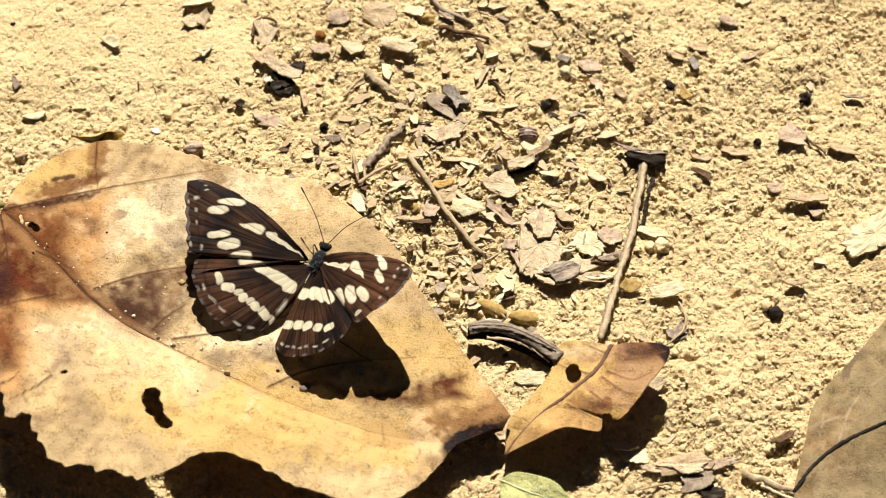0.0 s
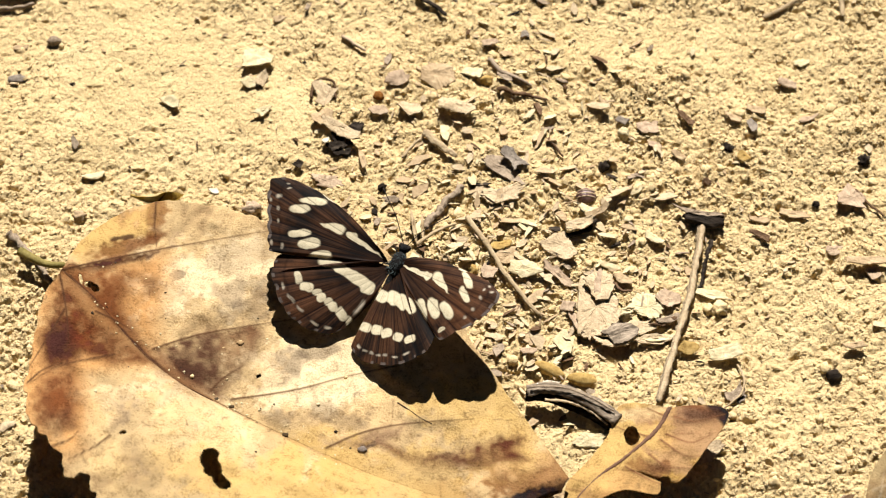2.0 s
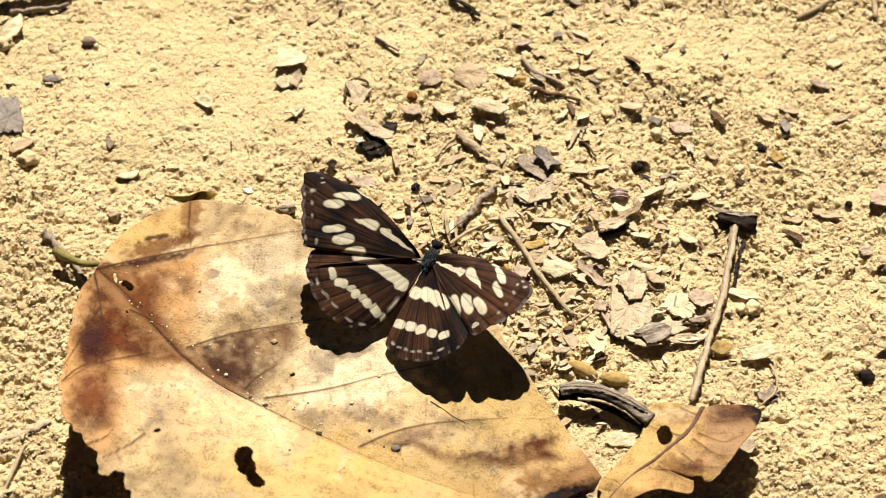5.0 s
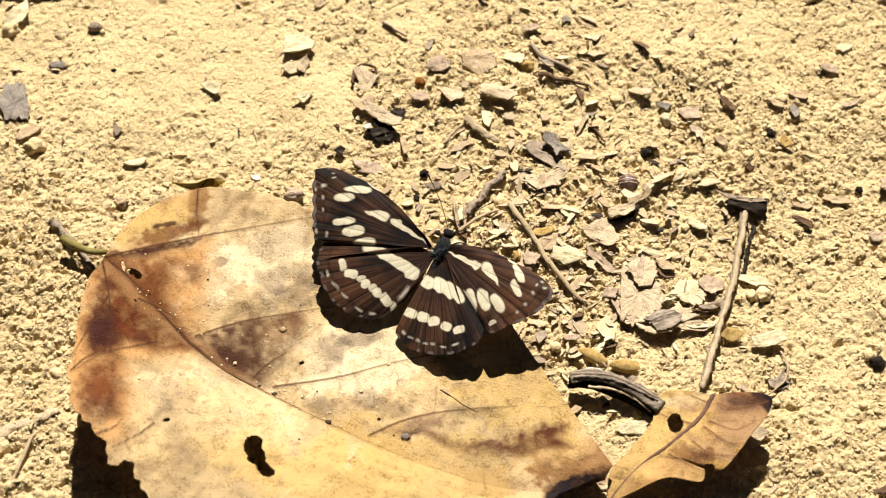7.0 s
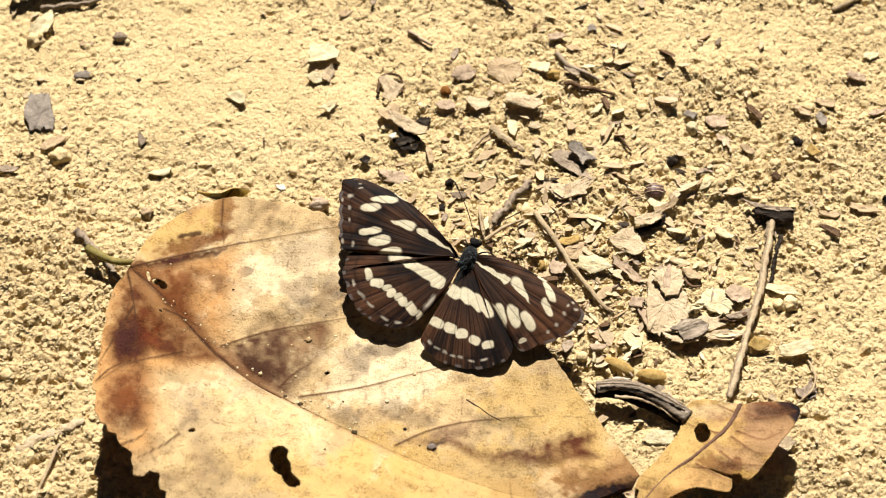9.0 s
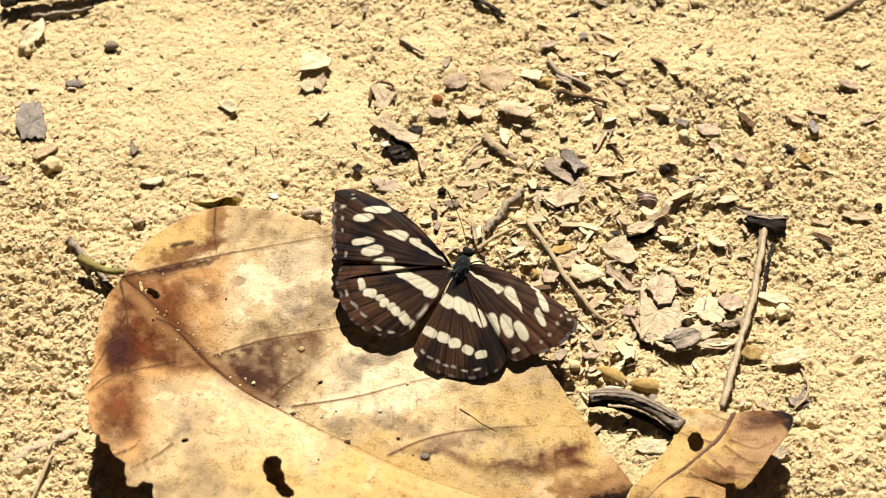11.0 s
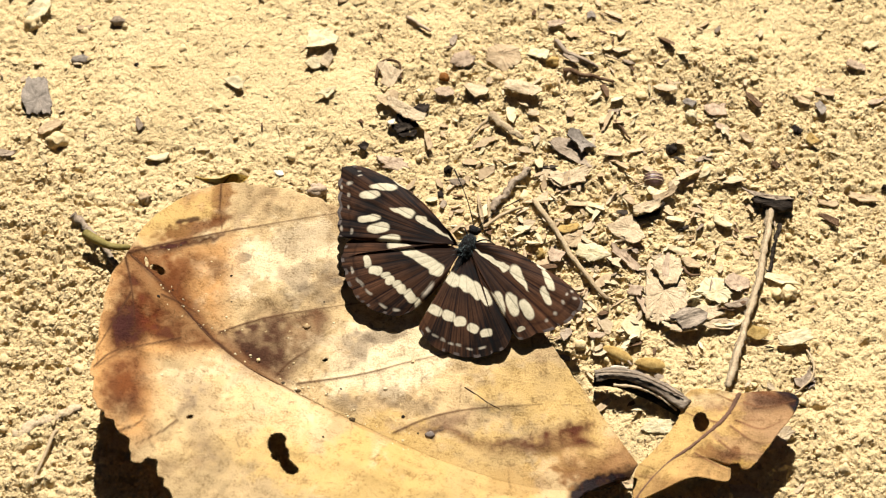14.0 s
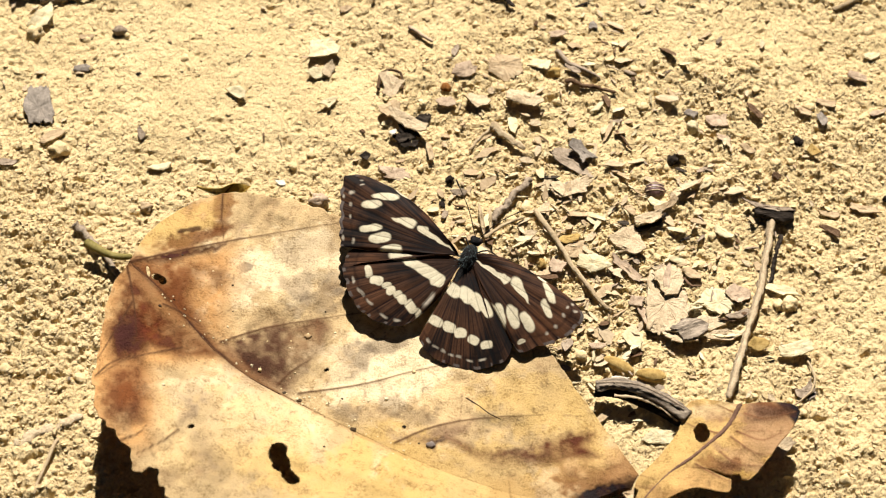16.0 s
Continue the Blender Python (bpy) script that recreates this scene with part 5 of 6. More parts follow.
chip("husk", (-51.8, 45.4), 5.2, 2.2, -40, CREAM, "narrow cream husk on the soil", "husk", lift=0.8, seed=18, corners=6)
twig("stick", [(-8.9, 66.7), (-6.0, 63.8), (-2.7, 61.3)], 0.55, 0.4, ROSE, "short grey stick on the soil", "stick", seed=3)
chip("bark_chip", (5.4, 52.4), 6.6, 4.2, 10, ROSE, "greyish bark chip on the soil", lift=0.7, seed=19, corners=6)
chip("leaf_fragment", (14.8, 54.2), 9.4, 8.0, -15, TAN, "tan crumpled leaf fragment on the soil", "leaf fragment", lift=0.8, seed=20, curl=0.8, corners=8)
chip("leaf_fragment", (20.6, 41.9), 10.2, 5.0, -14, PALE, "beige flat leaf fragment", "leaf fragment", lift=2.4, tilt=(8, 4), seed=21, corners=6, jag=0.15)
chip("leaf_fragment", (8.6, 44.0), 5.0, 4.4, -14, PALE, "beige flat leaf fragment", "leaf fragment", lift=1.2, tilt=(8, 4), seed=22, corners=6)
twig("stick", [(28.7, 59.0), (32.2, 54.5), (39.5, 50.5)], 0.7, 0.5, GREY, "thin grey stick on the soil", "stick", seed=4)
twig("stick", [(30.6, 49.2), (36.3, 47.8), (43.0, 45.7)], 0.7, 0.4, BROWN, "thin brown stick on the soil", "stick", seed=5)
twig("stick", [(11.8, 35.0), (15.5, 31.9), (19.7, 28.1)], 0.95, 0.6, STRAW, "short pale stick on the soil", "stick", seed=6, lift=1.2)
twig("stick", [(12.1, 35.0), (9.2, 31.9), (6.4, 28.5)], 0.45, 0.3, STRAW, "short pale stick on the soil", "stick", seed=7, lift=0.8)
twig("stick", [(42.9, 34.5), (44.9, 31.9), (46.7, 29.3)], 0.4, 0.25, BROWN, "thin brown stick on the soil", "stick", seed=8)
chip("bark_flake", (31.8, 25.4), 13.0, 6.0, -28, GREY, "grey weathered bark flake on the soil", "bark", lift=1.3, tilt=(10, 8), seed=23, corners=9)
chip("bark_flake", (34.3, 27.6), 7.0, 4.0, -50, SLATE, "grey weathered bark flake on the soil", "bark", lift=2.0, tilt=(14, 8), seed=24, corners=7)
chip("leaf_fragment", (-9.7, 36.7), 8.5, 3.6, -30, PALE, "beige curled leaf fragment", "leaf fragment", lift=2.6, tilt=(8, 4), seed=25, corners=7)
chip("leaf_fragment", (-13.2, 39.6), 4.5, 5.0, 30, TAN, "tan curled leaf fragment", "leaf fragment", lift=2.0, tilt=(14, 4), seed=26, corners=7)
chip("white_chip", (-12.6, 32.7), 2.6, 2.4, 10, WHITE, "bright white chip on the soil", lift=1.6, tilt=(20, 0), seed=27, corners=5)
# black flakes laid where the litter only has shaded hollows
chip("bark_flake", (-5.8, 38.2), 3.4, 5.4, -20, CHAR_AND_SHADE, "black flake standing in for a shaded hollow", "bark", lift=0.5, tilt=(-12, 4), seed=128, corners=9)
chip("bark_flake", (-8.4, 30.4), 3.6, 2.4, 10, CHAR_AND_SHADE, "black flake standing in for a shaded hollow", "bark", lift=0.6, tilt=(-12, 4), seed=129, corners=9)
chip("bark_flake", (-19.4, 26.6), 3.0, 2.4, 10, CHAR_AND_SHADE, "small black flake standing in for a shaded hollow", "bark", lift=0.6, tilt=(-10, 4), seed=130, corners=8)
# two more black stand-ins for the hollow's shade
chip("bark_flake", (-8.6, 33.8), 6.0, 3.8, -30, CHAR_AND_SHADE, "black flake standing in for a shaded hollow", "bark", lift=1.1, tilt=(-12, 4), seed=28, corners=7)
chip("bark_flake", (-11.0, 31.8), 4.6, 3.0, 10, CHAR_AND_SHADE, "black flake standing in for a shaded hollow", "bark", lift=1.0, tilt=(-12, 4), seed=29, corners=7)
twig("curled_fibre", [(-16.4, 46.1), (-15.9, 50.6), (-13.4, 52.6), (-10.8, 51.0), (-10.2, 46.6)], 0.4, 0.3, BROWN, "curled brown fibre on the soil", "fibre", seed=9, lift=0.9)
chip("leaf_fragment", (-12.6, 47.6), 5.5, 6.5, 10, PALE, "pale tan leaf fragment on the soil", "leaf fragment", lift=0.6, seed=31, corners=7)
twig("bark_stick", [(12.1, 6.7), (15.0, 11.3), (18.5, 15.8), (21.6, 19.2)], 1.15, 0.8, GREY, "grey rough bark stick on the soil", "stick", seed=10, knob=0.22, wobble=0.4)
chip("straw", (9.3, 7.5), 1.0, 9.5, 8, STRAW, "flat pale straw on the soil", "straw", lift=1.5, seed=32, corners=6, jag=0.08)
chip("straw", (11.5, 6.7), 0.8, 8.5, 2, STRAW, "flat pale straw on the soil", "straw", lift=1.3, seed=33, corners=6, jag=0.08)
twig("straw", [(10.1, 2.1), (14.5, 5.4), (19.5, 7.7)], 0.5, 0.35, STRAW, "pale straw on the soil", "straw", seed=11, lift=1.5)
twig("twig", [(22.6, 10.0), (27.5, 1.8), (33.3, -9.2), (40.1, -17.5)], 0.75, 0.55, STRAW, "thin grey-brown twig on the soil", "twig", seed=12, lift=1.0)
twig("twig", [(80.5, 10.7), (79.1, 3.4), (76.4, -9.5), (73.3, -19.9), (70.1, -30.0), (66.7, -42.3)], 0.74, 0.62, PALE, "long bleached twig leaning on the soil", "twig", seed=13, lift=0.9, knob=0.17, wobble=0.3)
# black strip added as the shadow on the bleached twig's right side
twig("twig_shade", [(82.2, 5.4), (80.8, 0.2), (79.4, -5.5), (78.2, -10.3)], 0.45, 0.3, CHAR_AND_SHADE, "dark strip standing in for the bleached twig's shadow", "fibre", seed=33, lift=0.2, knob=0.25)
chip("bark_flake", (80.4, 10.3), 12.0, 4.2, -8, CHAR_AND_SHADE, "thick black bark chunk on the soil", "bark", lift=0.7, thick=1.6, seed=34, corners=8)
chip("bark_flake", (79.6, 12.0), 11.0, 2.0, -12, GREY, "grey bark sliver on a black chunk", "bark", lift=2.6, seed=35, corners=8)
chip("leaf_fragment", (50.0, 8.0), 9.0, 2.8, 22, PALE, "beige narrow leaf fragment", "leaf fragment", lift=1.6, seed=36, corners=7)
chip("leaf_fragment", (54.6, 12.0), 6.0, 2.2, 30, TAN, "tan narrow leaf fragment", "leaf fragment", lift=1.6, seed=37, corners=7)
twig("curved_stick", [(45.8, 5.9), (48.8, 5.9), (52.3, 7.5), (53.8, 10.0)], 0.6, 0.45, CHAR_AND_SHADE, "short black curved stick", "stick", seed=14, lift=0.8)
chip("leaf_fragment", (45.3, 2.6), 7.4, 6.2, -40, PALE, "beige leaf fragment on the soil", "leaf fragment", lift=2.0, tilt=(6, -4), seed=38, corners=6)
chip("bark_chip", (35.9, -4.7), 7.6, 5.6, -10, CREAM, "cream bark chip on the soil", lift=1.6, seed=39, corners=6, jag=0.15)
chip("husk", (30.9, 2.6), 6.8, 3.2, 18, YELLOW, "yellow husk on the soil", "husk", lift=1.4, curl=1.0, seed=40, corners=7)
# flaking bark pieces, propped up on the near side
for at, w, h, turn, mat, words, lift, tilt, seed, jag in (
        ((54.6, -8.8), 7.4, 8.6, -14, PALE, "pale flaking bark piece on the soil", 1.9, (3, 2), 141, 0.25),
        ((52.8, -15.2), 10.6, 9.4, 8, PALE, "large pale bark piece with a dark hollow beneath", 2.4, (5, 2), 142, 0.25),
        ((52.2, -21.6), 8.4, 7.0, 18, PALE, "pale flaking bark piece propped over a hollow", 3.5, (10, -4), 143, 0.3),
        ((58.4, -23.0), 9.0, 5.4, 24, STRIPED, "dark streaked bark flake with a frayed rim", 4.2, (14, 6), 44, 0.5),
        ((57.0, -25.4), 8.2, 4.2, 4, PALE, "pale splintered bark under a grey flake", 3.2, (16, 3), 147, 0.25),
        ((48.6, -18.6), 3.0, 9.0, 10, ROSE, "pinkish bark rim beside the pale pieces", 2.0, (8, 14), 148, 0.2),
        ((60.2, -6.6), 5.0, 3.0, -30, TAN, "tan bark flake on the soil", 1.4, (10, 3), 47, 0.25),
        ((70.1, -18.3), 6.5, 2.6, 22, GREY, "grey bark flake on the soil", 1.4, (12, 3), 46, 0.25)):
    chip("bark_flake", at, w, h, turn, mat, words, "bark", lift=lift, tilt=tilt, seed=seed, corners=7, jag=0.7 * jag)
chip("bark_flake", (53.2, -15.0), 9.6, 16.5, -6, PALE, "long pale sheet of flaking bark", "bark", lift=2.6, tilt=(5, 2), curl=0.25, seed=151, corners=13, jag=0.12)
twig("curled_fibre", [(57.8, -8.2), (59.4, -10.6), (61.9, -10.9)], 0.4, 0.25, BROWN, "curled brown fibre on the soil", "fibre", seed=41, lift=2.4)
twig("straw", [(58.0, -15.9), (60.2, -15.2), (62.3, -14.9)], 0.4, 0.3, CREAM, "short cream straw beside bark", "straw", seed=42, lift=2.2)
twig("straw", [(57.9, -16.9), (60.0, -16.6), (62.0, -16.2)], 0.35, 0.3, CREAM, "short cream straw beside bark", "straw", seed=43, lift=2.0)
chip("bark_chip", (67.1, -23.8), 7.0, 3.0, 8, PALE, "pale bark chip on the soil", lift=1.4, seed=49, corners=7)
chip("bark_chip", (74.2, -26.9), 6.0, 3.4, -5, YELLOW, "yellowish bark chip on the soil", lift=1.4, seed=50, corners=6)
chip("husk", (82.8, -28.2), 7.8, 4.0, 14, CREAM, "yellowish cream husk on the soil", "husk", lift=2.2, tilt=(6, 0), seed=51, corners=6, jag=0.12)
pebble("seed_husk", (41.5, -31.6), (8.0, 3.2, 2.6), -28, YELLOW, "brown-yellow oval seed husk", "seed", seed=7, rough=0.1)
pebble("seed_husk", (49.2, -35.0), (7.2, 3.6, 2.8), -8, YELLOW, "yellow oval seed husk", "seed", seed=8, rough=0.12)
chip("white_chip", (41.6, -35.9), 4.6, 2.0, 0, WHITE, "white papery chip on the soil", lift=0.9, seed=52, corners=6)
pebble("beetle_shell", (51.8, 17.3), (5.0, 4.2, 3.2), 0, MAUVE, "round mauve seed with pale stripes", "seed", seed=9, rough=0.08, sink=0.22)


def charred_bark():
    """A split piece of dark bark with loose pale fibres along its underside."""
    root = new("charred_bark")
    base = np.array((*[c * MM for c in (46.3, -40.8)], 0))
    root.location = base
    for k, (pts, r0, r1, mat) in enumerate((
            ([(35.8, -40.1, 2.6), (40.9, -39.6, 3.3), (46.8, -41.5, 3.4), (52.6, -44.6, 3.0), (56.8, -47.9, 2.4)], 1.5, 1.8, STRIPED),
            ([(35.6, -40.2, 1.2), (41.6, -41.1, 1.6), (48.1, -44.1, 1.6), (56.0, -48.7, 1.2)], 1.6, 1.4, CHAR_AND_SHADE),
            ([(39.9, -42.8, 3.0), (45.4, -43.5, 3.2), (50.3, -45.8, 3.0), (54.4, -49.0, 2.2)], 0.34, 0.22, PALE),
            ([(36.5, -40.0, 4.4), (44.1, -40.7, 5.2), (50.5, -43.3, 5.0), (55.9, -46.5, 4.2)], 0.3, 0.22, GREY))):
        path = spline(pts, 26) * MM - base
        v, fc = tube_mesh(path, r0 * MM, r1 * MM, 30 if k < 2 else 8, 20 + k, 0.09 if k < 2 else 0.25, 0.6, None, 0.10)
        part("fibre" if k == 2 else "bark_strip", v, fc, mat, root)
    tagged(root, "split charred bark piece with pale loose fibres", "bark")


charred_bark()
# seed stripes
shell = bpy.data.objects["beetle_shell"]
for k in (-1, 0, 1):
    arc = [(math.sin(a) * 2.55, k * 0.9, math.cos(a) * 1.62 * (1 - 0.10 * k * k)) for a in np.linspace(-1.1, 1.1, 14)]
    v, fc = tube_mesh(np.array(arc) * MM, 0.00012, 0.00012, 6, 30, 0.35)
    part("stripe", v, fc, PALE, shell, "pale stripe")
# stalks at the leaf's base
twig("leaf_stalk", [(-85.6, -1.8), (-82.2, -4.2), (-78.3, -5.7), (-74.2, -5.8)], 1.2, 0.7, GREEN, "green-brown leaf stalk at the dry leaf's base", "stalk", seed=15, lift=3.5, knob=0.02, wobble=0.0)
twig("stick", [(-89.5, 5.1), (-85.2, 0.5), (-81.1, -4.1), (-76.9, -9.5)], 1.1, 0.6, GREY, "grey weathered stick on the soil", "stick", seed=16, knob=0.25)
twig("stick", [(-98.4, -54.0), (-93.4, -51.9), (-88.3, -50.1), (-83.2, -48.0)], 1.25, 0.8, PALE, "pale weathered stick on the soil", "stick", seed=17, lift=-0.4, squash=0.55, knob=0.2)
twig("straw", [(-88.3, -53.6), (-90.8, -60.2), (-93.1, -68.3)], 0.45, 0.4, STRAW, "thin pale straw on the soil", "straw", seed=18, lift=0.0)
twig("straw", [(86.2, -30.8), (87.3, -35.0), (86.4, -39.2), (81.8, -43.5)], 0.28, 0.2, STRAW, "thin pale frayed stem on soil", "stem", seed=19, lift=0.9)
chip("leaf_fragment", (84.7, -39.2), 5.0, 4.0, 30, GREY, "grey skeletal leaf scrap", "leaf fragment", lift=0.8, seed=54, corners=8)
chip("bark_chip", (77.0, -55.8), 9.0, 4.0, 20, PALE, "pale bark chip under the curled leaf", lift=0.8, seed=55, corners=7)
chip("bark_chip", (50.5, -52.1), 9.0, 4.4, 8, CREAM, "cream flat stone chip on the soil", "chip", lift=0.7, seed=56, corners=7)
twig("straw", [(36.4, -25.7), (35.7, -29.2), (35.4, -31.6)], 0.4, 0.4, CREAM, "short cream straw on the soil", "straw", seed=20, lift=1.0)
# near the far side and beyond
chip("leaf_fragment", (135.0, -11.9), 16.0, 11.0, 24, CREAM, "cream leaf fragment on the soil", "leaf fragment", lift=1.4, seed=57, corners=7)
twig("straw", [(97.5, -76.0), (103.5, -78.9), (111.6, -82.7)], 0.8, 0.6, STRAW, "pale straw on the soil", "straw", seed=21, lift=0.8)
chip("leaf_fragment", (84.3, -74.5), 14.0, 6.0, 10, TAN, "tan leaf fragment on the soil", "leaf fragment", lift=1.4, seed=58, corners=8)
chip("bark_flake", (87.3, -78.8), 8.0, 5.0, 10, GREY, "grey bark flake on the soil", "bark", lift=0.8, seed=59, corners=8)
chip("bark_chip", (69.3, -68.8), 7.0, 4.0, -20, PALE, "pale bark chip on the soil", lift=1.2, seed=60, corners=6)
chip("leaf_fragment", (42.4, -66.2), 5.0, 3.0, 10, TAN, "tan leaf scrap on the soil", "leaf fragment", lift=0.7, seed=61, corners=7)
# long dark strip across the far edge
twig("branch", [(-51.4, 85.7), (-30.8, 84.4), (-10.3, 85.7), (5.9, 83.2), (27.9, 86.0), (36.8, 88.0)], 1.6, 1.0, CHAR_AND_SHADE, "long dark strip lying on the soil", "branch", seed=22, lift=2.5)
chip("leaf_fragment", (114.9, -25.4), 6.0, 2.4, 10, TAN, "tan raised leaf scrap on the soil", "leaf fragment", lift=1.8, tilt=(8, 0), seed=71, corners=6)
twig("branch", [(-112.1, 78.2), (-100.7, 80.8), (-89.2, 82.4), (-78.4, 84.7)], 1.5, 1.1, CHAR_AND_SHADE, "long dark strip lying on the soil", "branch", seed=27, lift=1.6)
twig("branch", [(4.4, 83.9), (11.7, 78.3), (18.2, 72.5)], 0.9, 0.5, CHAR_AND_SHADE, "short dark strip on the soil", "branch", seed=23, lift=0.8)
twig("stick", [(99.9, 74.4), (106.8, 77.7), (115.3, 83.4)], 0.6, 0.5, STRAW, "thin pale stick on the soil", "stick", seed=24, lift=0.6)
twig("stick", [(119.3, 86.8), (119.5, 81.1), (120.3, 73.7)], 0.8, 0.6, STRAW, "thin pale stick on the soil", "stick", seed=25, lift=0.6)
chip("white_chip", (-102.0, 70.3), 4.5, 5.0, 30, WHITE, "white husk chip on the soil", lift=0.9, seed=62, corners=6)
twig("stick", [(-103.2, 75.1), (-96.0, 75.9), (-88.1, 77.5)], 0.8, 0.5, GREY, "grey stick on the soil", "stick", seed=26, lift=0.6)


